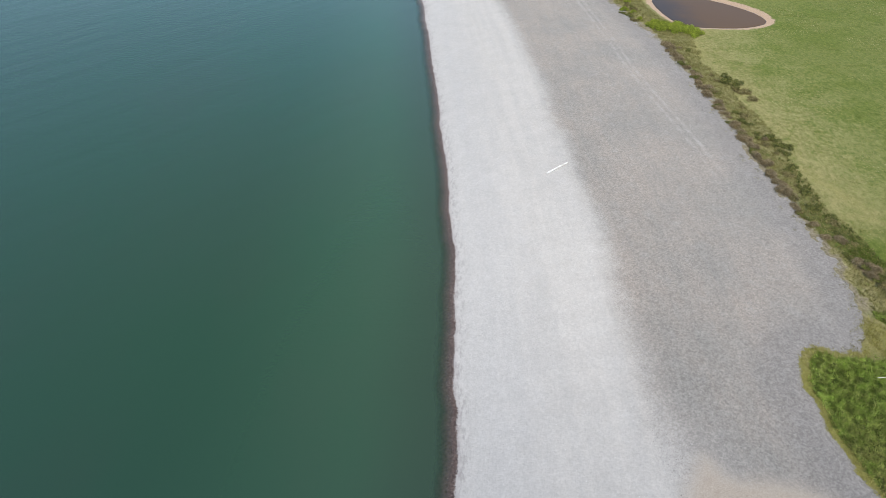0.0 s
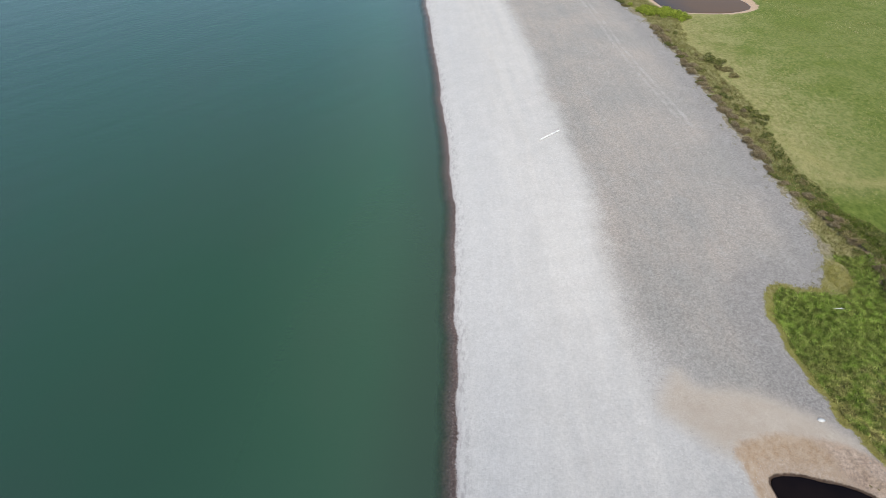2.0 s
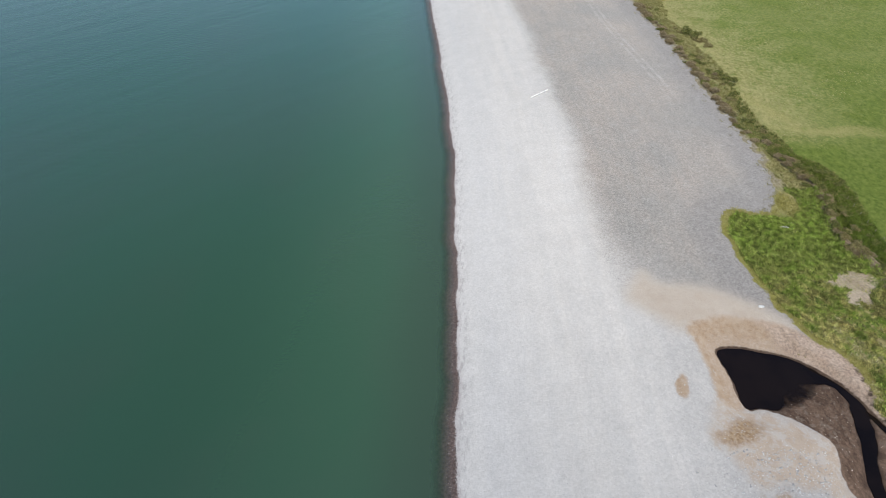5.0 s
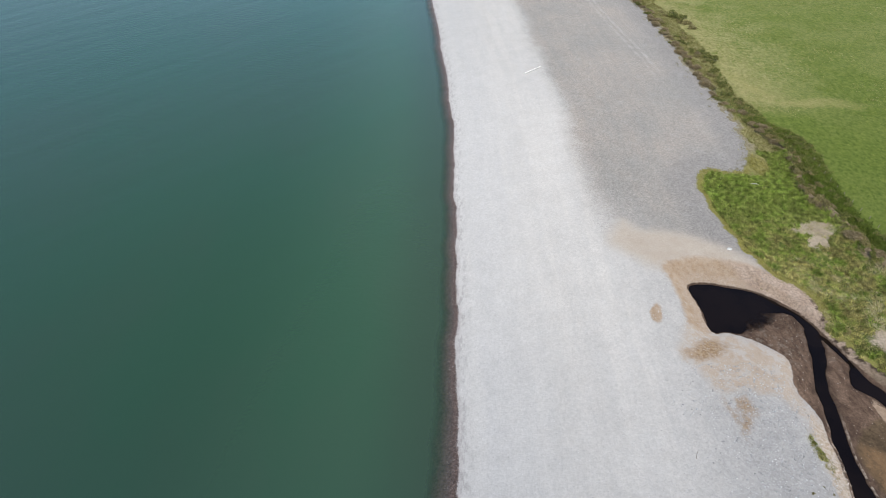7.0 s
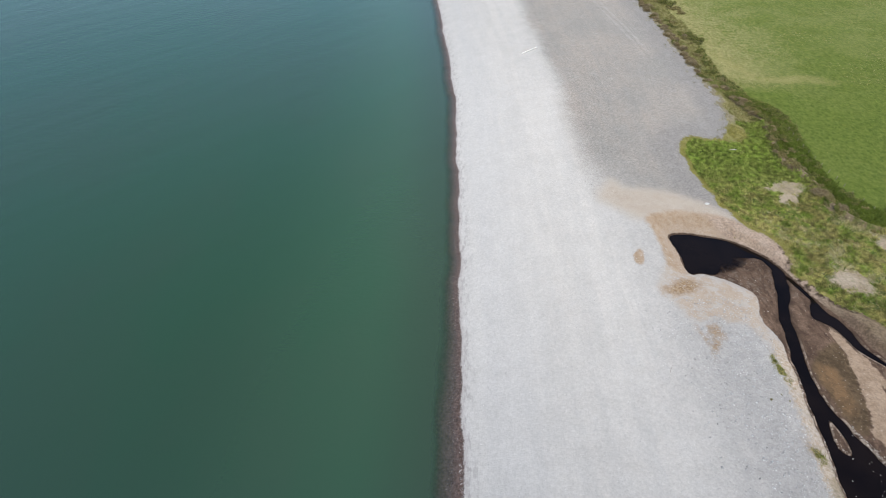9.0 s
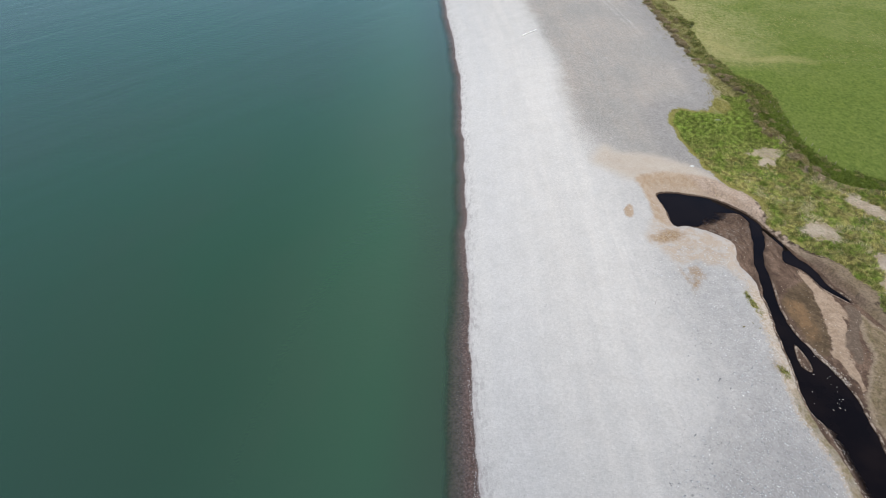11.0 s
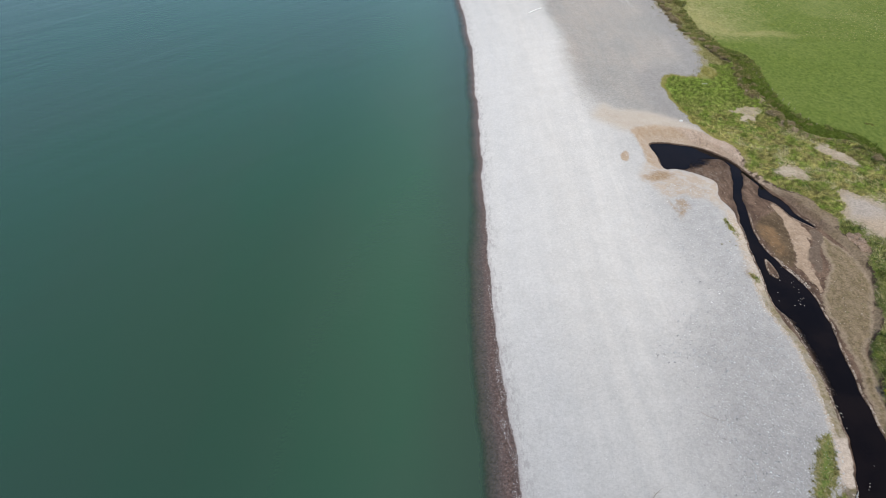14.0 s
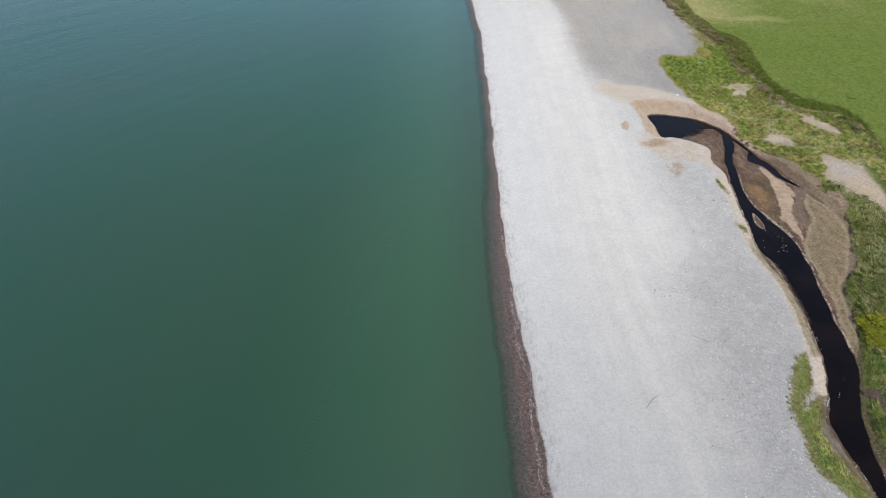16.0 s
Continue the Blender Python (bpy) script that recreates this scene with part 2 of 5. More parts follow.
def land(x, y):
    """Height of the ground, and the distances to its zones, at points x, y."""
    x, y = np.asarray(x, float), np.asarray(y, float)
    wx = x + 0.5 * value_noise(x, y, 3.1, 1) + 0.22 * value_noise(x, y, 1.1, 2)
    wy = y + 0.5 * value_noise(x, y, 3.3, 3) + 0.22 * value_noise(x, y, 1.2, 4)
    d = {}
    cusp = 0.35 * value_noise(x * 0.1, y, 7.0, 5) + 0.2 * value_noise(x * 0.1, y, 2.6, 6)
    d["shore"] = x - np.interp(y, SHORE_Y, SHORE_X) + cusp
    d["pale"] = x - np.interp(y, PALE_Y, PALE_X) + 0.9 * value_noise(x, y * 0.4, 6.0, 7)
    d["coarse"] = x - np.interp(y, [-95, -60, -46, -41, -36, -31, -24, -12, -5, 2, 12, 30, 42, 60], [30, 31, 33, 35.5, 38.5, 41, 41.5, 39, 39, 40, 40, 39, 40, 70])
    d["veg"] = inside(VEG + VEG_SOUTH, wx, wy) + smooth(66, 78, y) * (1.3 * value_noise(x, y, 2.4, 47) + 0.7 * value_noise(x, y, 0.9, 48) - 0.3)
    field_x = np.interp(y, FIELD_Y, FIELD_X)
    d["field"] = np.minimum(wx - field_x + 1.2 * value_noise(x, y, 9.0, 8), d["veg"] + 8)
    basin = inside(BASIN, x + 0.45 * (wx - x), y + 0.45 * (wy - y))
    d["basin"] = basin
    water = np.maximum(np.maximum(inside(POOL, wx * 0.5 + x * 0.5, wy * 0.5 + y * 0.5), inside(CHANNEL, wx * 0.5 + x * 0.5, wy * 0.5 + y * 0.5)), inside(ARM, wx * 0.4 + x * 0.6, wy * 0.4 + y * 0.6))
    water = np.minimum(water, -inside(ISLET, x, y))
    d["water"] = water
    d["tan"] = inside(TAN, x * 0.6 + wx * 0.4, y * 0.6 + wy * 0.4)
    d["rim"] = np.maximum(inside(RIM, x * 0.5 + wx * 0.5, y * 0.5 + wy * 0.5), 2.6 * ellipse(wx, wy, 38.7, 19.2, 1.0, 2.3, -8))
    d["spit"] = inside(SPIT, wx, wy)
    d["stain"] = np.maximum(ellipse(wx, wy, 45.4, 10.9, 4.2, 2.2, 15), np.maximum(ellipse(wx, wy, 47.6, -0.8, 1.5, 2.0, 0), np.maximum(ellipse(wx, wy, 54.3, -24.5, 1.0, 2.6, 8), np.maximum(ellipse(wx, wy, 46.2, -3.8, 1.0, 2.9, -12), ellipse(wx, wy, 44.7, -2.2, 0.6, 2.6, 12)))))
    d["scarp"] = x - np.interp(y, SCARP_Y, SCARP_X) + 0.5 * value_noise(x, y, 2.5, 55)
    d["rust"] = inside(RUST, wx, wy)
    d["tuft"] = np.maximum(np.minimum(inside(WEST_GRASS, x * 0.3 + wx * 0.7, y * 0.3 + wy * 0.7), -inside(GAP, wx, wy)), np.maximum(ellipse(wx, wy, 56.1, -8.6, 0.75, 3.2, 8), ellipse(wx, wy, 54.6, -25, 0.8, 1.6, 10)))
    d["creek"] = inside(CREEK, wx * 0.5 + x * 0.5, wy * 0.5 + y * 0.5)
    d["gap"], d["strip"] = inside(GAP, wx, wy), inside(DARK_STRIP, wx, wy)
    d["fall"] = ellipse(wx, wy, 81.9, -15.0, 1.5, 3.4, 0)
    d["bar"] = inside(SANDBAR, wx, wy)
    d["ooze"] = inside(OOZE, wx, wy)
    d["khaki"] = inside(KHAKI, wx, wy)
    bare = inside(TRACK, wx, wy)
    for row in BARE:
        bare = np.maximum(bare, ellipse(wx, wy, *row))
    rut_x = np.interp(y, [100, 112, 125, 135, 149, 167, 187, 212, 245], RUT_X)
    d["rut"] = np.where((y > 100) & (y < 290), np.abs(np.abs(x - rut_x) - 1.1), 9.0)
    d["straw"] = np.where(d["veg"] > 0, np.maximum(ellipse(wx, wy, 78.6, 69.4, 2.3, 4.8, -25), np.maximum(ellipse(wx, wy, 87.9, 200.5, 2.2, 8.0, -6), np.maximum(ellipse(wx, wy + 2.2 * value_noise(x, y, 5, 63), 106, 103.5, 1.7, 13, 84), ellipse(wx + 1.5 * value_noise(x, y, 4, 64), wy, 94, 116, 1.8, 8, 20)))), -5)
    d["hedge"] = x + 1.5 - np.interp(-y, [-v for v in HEDGE_Y], HEDGE_X) + 0.7 * value_noise(x, y, 4.0, 43) - 5 * np.clip(np.maximum(-3 - y, y - 94), 0, 12)
    d["bare"], d["track"] = bare, inside(TRACK, wx, wy)
    pond = inside(POND, x, y)
    d["pond"] = pond
    # heights: the beach
    s, south = d["shore"], 1 - smooth(8, 45, y)
    wet = np.interp(y, WET_Y, WET_X)
    north_z = np.interp(s, [8, 20, 31, 44, 75, 105], [1.75, 3.6, 4.9, 4.9, 3.5, 3.1])
    south_z = np.interp(s, [8, 20, 29, 44, 60, 105], [1.7, 3.1, 3.6, 3.2, 2.9, 3.1])
    upper = north_z * (1 - south) + south_z * south
    lower = np.interp(s, [-900, -200, -120, -80, -50, -30, -18, -8], [-14, -11, -9, -7.6, -6, -4.5, -3.4, -2.3])
    slope = np.where(s + wet > 0, (s + wet) * 0.17, np.minimum((s + wet) * (0.15 + 0.17 * smooth(-25, 15, y)), (s + wet) * 0.34 + 0.4))
    mid = smooth(0, 9, s)
    z = np.where(s < -4, np.minimum(slope, lower * smooth(4, 13, -s) + slope * (1 - smooth(4, 13, -s))), slope * (1 - mid) + upper * mid)
    berms = 0.10 * value_noise(s, y * 0.03, 3.2, 11) + 0.06 * value_noise(s, y * 0.05, 1.5, 12)
    z = z + berms * smooth(1, 6, s) * (1 - smooth(-3, 0, d["veg"]))
    d["bench"] = smooth(-45, -38, y) * (1 - smooth(-31, -14, y)) * (1 - smooth(2, 9, np.abs(d["scarp"])))
    z = z + 0.14 * smooth(-0.6, 0.6, d["scarp"]) * d["bench"]
    z = z + 0.06 * smooth(-0.5, 0.7, d["tan"]) * (1 - smooth(0.7, 5, d["tan"]))
    # rough grass and field
    inland = smooth(-2, 6, d["veg"])
    rough = 3.15 + 0.30 * value_noise(x, y, 8.0, 13) + 0.18 * value_noise(x, y, 2.8, 14)
    meadow = 3.0 + 0.30 * value_noise(x, y, 34.0, 15) + 0.05 * value_noise(x, y, 4.0, 16)
    f = smooth(-3, 3, d["field"])
    z = z * (1 - inland) + (rough * (1 - f) + meadow * f) * inland
    z = z + smooth(-3, 4, y) * (1 - smooth(84, 93, y)) * (1.3 * np.exp(-((d["hedge"] + 0.1) / 1.0) ** 2) - 1.2 * np.exp(-((d["hedge"] - 2.4) / 1.1) ** 2))
    # stream bed: a wide slope to the beach, a cut bank to the grass
    flat = STREAM_Z + 0.10 + np.clip(-water * 0.05, 0, 0.35) + 0.04 * value_noise(x, y, 1.3, 17) + 0.25 * smooth(0, 4, d["khaki"])
    shoal = 1 - 0.9 * smooth(-0.5, 1.5, ellipse(x, y, 60.5, 18.0, 6.0, 4.2, -25))
    west_bar = ellipse(x, y, 57.9, -44.0, 1.5, 13.0, -3) + 0.5 * value_noise(x, y, 2.1, 67) + 0.35 * value_noise(x, y, 0.8, 68)
    shoal = shoal * (1 - 0.88 * smooth(-0.1, 0.5, west_bar))
    flat = np.where(water > -0.6, STREAM_Z - np.clip((water - 0.02) * 1.1 * shoal, -0.14, 0.9), flat)
    film = smooth(-0.8, 1.4, ellipse(x, y, 59.2, 17.4, 5.6, 3.6, -20)) * smooth(0.2, 1.2, basin)
    wisps = 0.05 * value_noise(x, y, 1.7, 61) + 0.035 * value_noise(x, y, 0.7, 62)
    flat = flat * (1 - film) + (STREAM_Z - 0.12 - 0.075 * np.clip(water, -3, 3) + wisps) * film
    width = np.where(d["veg"] > -3.5, 1.3, 6.0)
    b = smooth(-0.2, 1.0, -basin / width)
    z = flat * (1 - b) + z * b
    z = z - 0.35 * smooth(-0.5, 0.7, d["creek"])
    p = smooth(-3.0, 3.0, pond)
    z = z * (1 - p) + (POND_Z - 0.5) * p
    # far inland the ground climbs gently
    z = z + 40 * smooth(400, 3500, x) + np.where(x > 0, 1, 0) * 10 * smooth(400, 3000, np.abs(y)) * smooth(100, 500, x)
    return z, d


def ground_z(x, y):
    return float(land(np.array([x]), np.array([y]))[0][0])


# ---- materials ----
class Tree:
    """A node material in a few words."""

    def __init__(self, name):
        self.mat = bpy.data.materials.new(name)
        self.mat.use_nodes = True
        self.nt = self.mat.node_tree
        self.bsdf = self.nt.nodes["Principled BSDF"]
        self.pos = self.node("ShaderNodeNewGeometry").outputs["Position"]

    def node(self, kind):
        return self.nt.nodes.new(kind)

    def put(self, socket, value):
        if isinstance(value, bpy.types.NodeSocket):
            self.nt.links.new(value, socket)
        elif isinstance(value, tuple) and len(value) == 3 and socket.type == "RGBA":
            socket.default_value = (*value, 1)
        else:
            socket.default_value = value

    def math(self, op, a, b=0.0, clamp=False):
        n = self.node("ShaderNodeMath")
        n.operation, n.use_clamp = op, clamp
        self.put(n.inputs[0], a), self.put(n.inputs[1], b)
        return n.outputs[0]

    def attr(self, name):
        n = self.node("ShaderNodeAttribute")
        n.attribute_name = name
        return n.outputs["Fac"]

    def scaled(self, by):
        n = self.node("ShaderNodeVectorMath")
        n.operation = "MULTIPLY"
        self.put(n.inputs[0], self.pos), self.put(n.inputs[1], by)
        return n.outputs[0]

    def noise(self, scale, detail=3.0, vector=None, rough=0.55):
        n = self.node("ShaderNodeTexNoise")
        self.put(n.inputs["Vector"], self.pos if vector is None else vector)
        n.inputs["Scale"].default_value, n.inputs["Detail"].default_value, n.inputs["Roughness"].default_value = scale, detail, rough
        return n.outputs["Fac"]

    def cells(self, scale, vector=None):
        n = self.node("ShaderNodeTexVoronoi")
        self.put(n.inputs["Vector"], self.pos if vector is None else vector)
        n.inputs["Scale"].default_value = scale
        bw = self.node("ShaderNodeSeparateColor")
        self.put(bw.inputs[0], n.outputs["Color"])
        return n.outputs["Distance"], bw.outputs[0]

    def step(self, value, a, b, lo=0.0, hi=1.0):
        n = self.node("ShaderNodeMapRange")
        n.interpolation_type = "SMOOTHSTEP"
        for socket, v in zip(n.inputs, (value, a, b, lo, hi)):
            self.put(socket, v)
        return n.outputs[0]

    def mix(self, fac, a, b):
        n = self.node("ShaderNodeMix")
        n.data_type = "RGBA"
        self.put(n.inputs[0], fac), self.put(n.inputs[6], a), self.put(n.inputs[7], b)
        return n.outputs[2]

    def tone(self, colour, by):
        """Colour times a number."""
        n = self.node("ShaderNodeVectorMath")
        n.operation = "SCALE"
        self.put(n.inputs[0], colour), self.put(n.inputs["Scale"], by)
        return n.outputs[0]

    def bump(self, height, distance, strength=1.0, normal=None):
        n = self.node("ShaderNodeBump")
        n.inputs["Strength"].default_value, n.inputs["Distance"].default_value = strength, distance
        self.put(n.inputs["Height"], height)
        if normal is not None:
            self.put(n.inputs["Normal"], normal)
        return n.outputs[0]

    def done(self, colour, rough=0.9, normal=None, spec=0.3, metal=0.0):
        self.put(self.bsdf.inputs["Base Color"], colour), self.put(self.bsdf.inputs["Roughness"], rough)
        self.put(self.bsdf.inputs["Specular IOR Level"], spec), self.put(self.bsdf.inputs["Metallic"], metal)
        if normal is not None:
            self.put(self.bsdf.inputs["Normal"], normal)
        return self.mat


def ground_material(kind):
    """One ground in three looks that meet where they are alike: open beach, overgrown land, stream bed."""
    beach, grown, bed = kind == "beach", kind == "land", kind == "bed"
    m = Tree("ground_" + kind)
    big, mid, fine = m.noise(0.06, 3), m.noise(0.35, 4), m.noise(2.2, 4)
    ragged = m.math("MULTIPLY", m.math("SUBTRACT", m.noise(1.3, 5, rough=0.65), 0.5), 2.2)
    ragged_wide = m.math("MULTIPLY", m.math("SUBTRACT", m.noise(0.28, 5, rough=0.65), 0.5), 9.0)

    def zone(name, soft=0.25, shift=0.0, wide=False):
        v = m.math("ADD", m.attr(name), ragged_wide if wide else ragged)
        return m.step(v, shift - soft, shift + soft)

    # pebbles of two sizes
    far1, peb1 = m.cells(3.4)
    far2, peb2 = m.cells(8.5)
    peb = m.math("ADD", m.math("MULTIPLY", peb1, 0.65), m.math("MULTIPLY", peb2, 0.35))
    # lines of sorted shingle along the shore
    lines = m.node("ShaderNodeCombineXYZ")
    sep = m.node("ShaderNodeSeparateXYZ")
    m.put(sep.inputs[0], m.pos)
    m.put(lines.inputs[0], m.math("MULTIPLY", m.attr("shore"), 0.42)), m.put(lines.inputs[1], m.math("MULTIPLY", sep.outputs[1], 0.02))
    streak = m.noise(1.0, 4, lines.outputs[0], 0.6)
    pale = m.mix(m.step(streak, 0.35, 0.65), (0.497, 0.482, 0.463), (0.537, 0.517, 0.492))
    pale = m.mix(m.step(mid, 0.35, 0.75, 0.0, 0.25), pale, (0.50, 0.47, 0.44))
    pale = m.mix(m.step(m.math("ADD", m.attr("shore"), ragged_wide), 22.0, 4.0, 0.0, 0.7), pale, (0.492, 0.485, 0.478))
    pale = m.mix(m.step(sep.outputs[1], 60.0, 190.0, 0.0, 0.75), pale, m.tone(pale, 0.86))
    pale = m.mix(m.step(sep.outputs[1], -15.0, -80.0), pale, m.tone(pale, 0.925))
    blade = m.noise(3.4, 5, m.scaled((1.0, 0.55, 1.0)), 0.7)
    if beach:
        coarse = m.step(m.math("ADD", m.attr("coarse"), m.math("MULTIPLY", ragged_wide, 0.9)), -9.0, 10.0)
        pale = m.mix(m.math("MULTIPLY", coarse, 0.92), pale, m.mix(m.step(mid, 0.4, 0.65), m.mix(m.step(sep.outputs[1], -5.0, -55.0), (0.358, 0.348, 0.338), (0.325, 0.313, 0.303)), m.mix(m.step(sep.outputs[1], -5.0, -55.0), (0.393, 0.380, 0.367), (0.353, 0.340, 0.328))))
        grain = m.math("ADD", 0.075, m.math("MULTIPLY", coarse, 0.06))
        pale = m.tone(pale, m.math("ADD", 1.0, m.math("MULTIPLY", m.math("MULTIPLY", m.math("SUBTRACT", peb, 0.5), 2.2), grain)))
        pale = m.tone(pale, m.math("MULTIPLY", m.step(m.noise(1.6, 5, rough=0.7), 0.3, 0.7, 0.92, 1.02), m.step(m.noise(0.22, 4, rough=0.6), 0.3, 0.7, 0.965, 1.03)))
        # darker stones left by the last swash
        swash = m.noise(0.9, 6, m.scaled((1.6, 0.55, 1.0)), 0.72)
        pale = m.mix(m.math("MULTIPLY", m.step(m.math("ADD", m.attr("shore"), m.math("MULTIPLY", ragged, 0.6)), 3.4, 0.6), m.step(swash, 0.47, 0.62, 0.0, 0.62)), pale, (0.27, 0.255, 0.25))
        # foot of the low shingle bank: its thin line of shade painted in grey
        pale = m.mix(m.math("MULTIPLY", m.math("MULTIPLY", m.attr("bench"), m.step(m.attr("scarp"), -0.9, -0.1)), m.step(m.attr("scarp"), 1.2, 0.0, 0.0, 0.2)), pale, (0.33, 0.32, 0.31))
    grey = m.mix(m.step(m.math("ADD", m.math("MULTIPLY", streak, 0.35), m.math("MULTIPLY", big, 0.65)), 0.30, 0.70), (0.278, 0.268, 0.25), (0.348, 0.312, 0.278))
    grey = m.mix(m.step(m.attr("veg"), -11.0, -3.0, 0.0, 0.85), grey, (0.262, 0.248, 0.236))
    grey = m.mix(m.step(mid, 0.5, 0.8, 0.0, 0.5), grey, (0.357, 0.343, 0.325))
    grey = m.tone(grey, m.math("MULTIPLY", m.step(peb, 0.1, 0.9, 0.82, 1.13), m.step(m.noise(1.9, 5, rough=0.72), 0.3, 0.7, 0.86, 1.08)))
    grey = m.mix(m.math("MULTIPLY", m.step(sep.outputs[1], 60.0, 40.0), m.step(m.math("ADD", m.attr("pale"), m.math("MULTIPLY", ragged_wide, 0.6)), 17.0, 3.0, 0.0, 0.75)), grey, m.tone((0.385, 0.373, 0.357), m.step(peb, 0.1, 0.9, 0.85, 1.15)))
    if beach:
        rut = m.math("MULTIPLY", m.step(m.attr("rut"), 0.9, 0.2), m.math("MULTIPLY", m.step(mid, 0.38, 0.6, 0.05, 0.45), m.step(sep.outputs[1], 112.0, 140.0)))
        grey = m.mix(rut, grey, (0.41, 0.388, 0.368))
    colour = m.mix(m.step(m.math("ADD", m.attr("pale"), m.math("MULTIPLY", ragged_wide, 0.5)), -4.0, m.step(sep.outputs[1], 95.0, 45.0, 3.5, 8.0)), pale, grey)
    if beach:
        in_pale = m.math("MULTIPLY", m.step(m.attr("pale"), 2.0, -3.0), m.math("MULTIPLY", m.step(m.attr("veg"), 0.0, -2.0), m.step(m.attr("basin"), -1.0, -3.0)))
    if not bed:
        # sand and silt round the pool: a pale fan, a rusty rim, a smooth spit
        speck = m.step(m.noise(5.0, 4, rough=0.75), 0.3, 0.7, 0.9, 1.1)
        fan = m.tone(m.mix(m.step(mid, 0.35, 0.7), (0.425, 0.372, 0.315), (0.395, 0.337, 0.277)), speck)
        fan = m.mix(m.math("MULTIPLY", m.step(m.attr("tan"), 2.4, 0.2), m.step(mid, 0.35, 0.65, 0.3, 0.8)), fan, (0.455, 0.40, 0.34))
        colour = m.mix(m.step(m.math("ADD", m.attr("tan"), m.math("MULTIPLY", ragged, 0.45)), -2.4, 2.4, 0.0, 0.95), colour, fan)
    if beach:
        spit = m.tone(m.mix(m.step(mid, 0.35, 0.7), (0.415, 0.345, 0.278), (0.375, 0.297, 0.225)), speck)
        spit = m.mix(m.step(m.noise(0.5, 5, rough=0.7), 0.44, 0.6, 0.0, 0.75), spit, (0.435, 0.405, 0.375))
        colour = m.mix(m.step(m.math("ADD", m.attr("spit"), m.math("MULTIPLY", ragged, 0.9)), -1.6, 1.4, 0.0, 0.93), colour, spit)
    if not bed:
        rust = m.mix(m.step(m.noise(0.7, 5, rough=0.7), 0.36, 0.62), (0.39, 0.305, 0.225), (0.32, 0.228, 0.15))
        rust = m.mix(m.step(m.noise(1.7, 5, rough=0.75), 0.56, 0.68, 0.0, 0.6), rust, (0.43, 0.36, 0.285))
        rust = m.mix(m.step(m.math("ADD", m.attr("basin"), m.math("MULTIPLY", ragged, 0.5)), -2.6, -0.8, 0.0, 0.7), rust, m.mix(m.step(fine, 0.35, 0.65), (0.41, 0.33, 0.262), (0.345, 0.265, 0.195)))
        colour = m.mix(m.math("MULTIPLY", m.step(m.math("ADD", m.attr("rim"), m.math("MULTIPLY", ragged, 0.8)), -0.8, 0.8), m.step(fine, 0.25, 0.55, 0.8, 0.97)), colour, m.tone(rust, speck))
    if beach:
        stain = m.math("MULTIPLY", m.step(m.math("ADD", m.attr("stain"), m.math("MULTIPLY", ragged, 0.9)), -0.6, 1.3), m.step(m.noise(1.5, 5, rough=0.75), 0.34, 0.56, 0.6, 1.0))
        colour = m.mix(stain, colour, m.mix(m.step(fine, 0.4, 0.6), (0.235, 0.155, 0.09), (0.335, 0.245, 0.155)))
    if beach:
        # sandy, weedy lip above the stream
        lip = m.math("MULTIPLY", m.step(m.math("ADD", m.attr("basin"), m.math("MULTIPLY", ragged, 1.7)), -3.0, -1.6), m.math("MULTIPLY", m.step(sep.outputs[1], 0.0, -6.0), m.step(mid, 0.3, 0.6, 0.65, 0.97)))
        lip_colour = m.mix(m.step(fine, 0.42, 0.6), (0.47, 0.40, 0.335), (0.36, 0.30, 0.225))
        lip_colour = m.mix(m.step(m.noise(0.9, 5, rough=0.7), 0.5, 0.6, 0.0, 0.9), lip_colour, m.mix(m.step(fine, 0.4, 0.6), (0.52, 0.45, 0.38), (0.40, 0.30, 0.22)))
        lip_colour = m.mix(m.math("MULTIPLY", m.step(m.math("ADD", m.attr("basin"), m.math("MULTIPLY", ragged, 0.7)), -2.1, -1.1, 0.0, 0.85), m.step(m.math("ADD", sep.outputs[1], ragged_wide), -24.0, -34.0)), lip_colour, m.mix(m.step(fine, 0.4, 0.6), (0.25, 0.195, 0.12), (0.15, 0.125, 0.05)))
        lip_colour = m.mix(m.step(sep.outputs[1], -68.0, -72.0), lip_colour, m.mix(m.step(fine, 0.4, 0.6), (0.12, 0.076, 0.05), (0.075, 0.06, 0.028)))
        colour = m.mix(lip, colour, lip_colour)
    if not bed:
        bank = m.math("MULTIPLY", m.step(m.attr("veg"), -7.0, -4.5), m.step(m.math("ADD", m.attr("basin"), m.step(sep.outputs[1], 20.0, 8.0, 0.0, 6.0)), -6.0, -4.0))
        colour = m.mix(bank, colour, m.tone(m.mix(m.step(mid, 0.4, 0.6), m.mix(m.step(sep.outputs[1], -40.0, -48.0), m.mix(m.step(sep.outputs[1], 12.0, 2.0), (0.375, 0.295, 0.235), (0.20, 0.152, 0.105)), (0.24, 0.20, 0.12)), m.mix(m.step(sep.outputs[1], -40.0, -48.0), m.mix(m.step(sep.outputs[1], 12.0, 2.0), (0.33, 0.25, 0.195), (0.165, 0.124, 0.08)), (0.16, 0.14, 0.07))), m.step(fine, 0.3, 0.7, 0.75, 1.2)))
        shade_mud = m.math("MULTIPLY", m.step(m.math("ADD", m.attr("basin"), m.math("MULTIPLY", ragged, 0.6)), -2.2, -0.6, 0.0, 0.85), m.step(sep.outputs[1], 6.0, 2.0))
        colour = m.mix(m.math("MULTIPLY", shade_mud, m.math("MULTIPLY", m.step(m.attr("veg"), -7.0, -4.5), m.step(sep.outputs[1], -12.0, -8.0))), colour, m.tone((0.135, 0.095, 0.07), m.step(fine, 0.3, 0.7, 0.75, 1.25)))
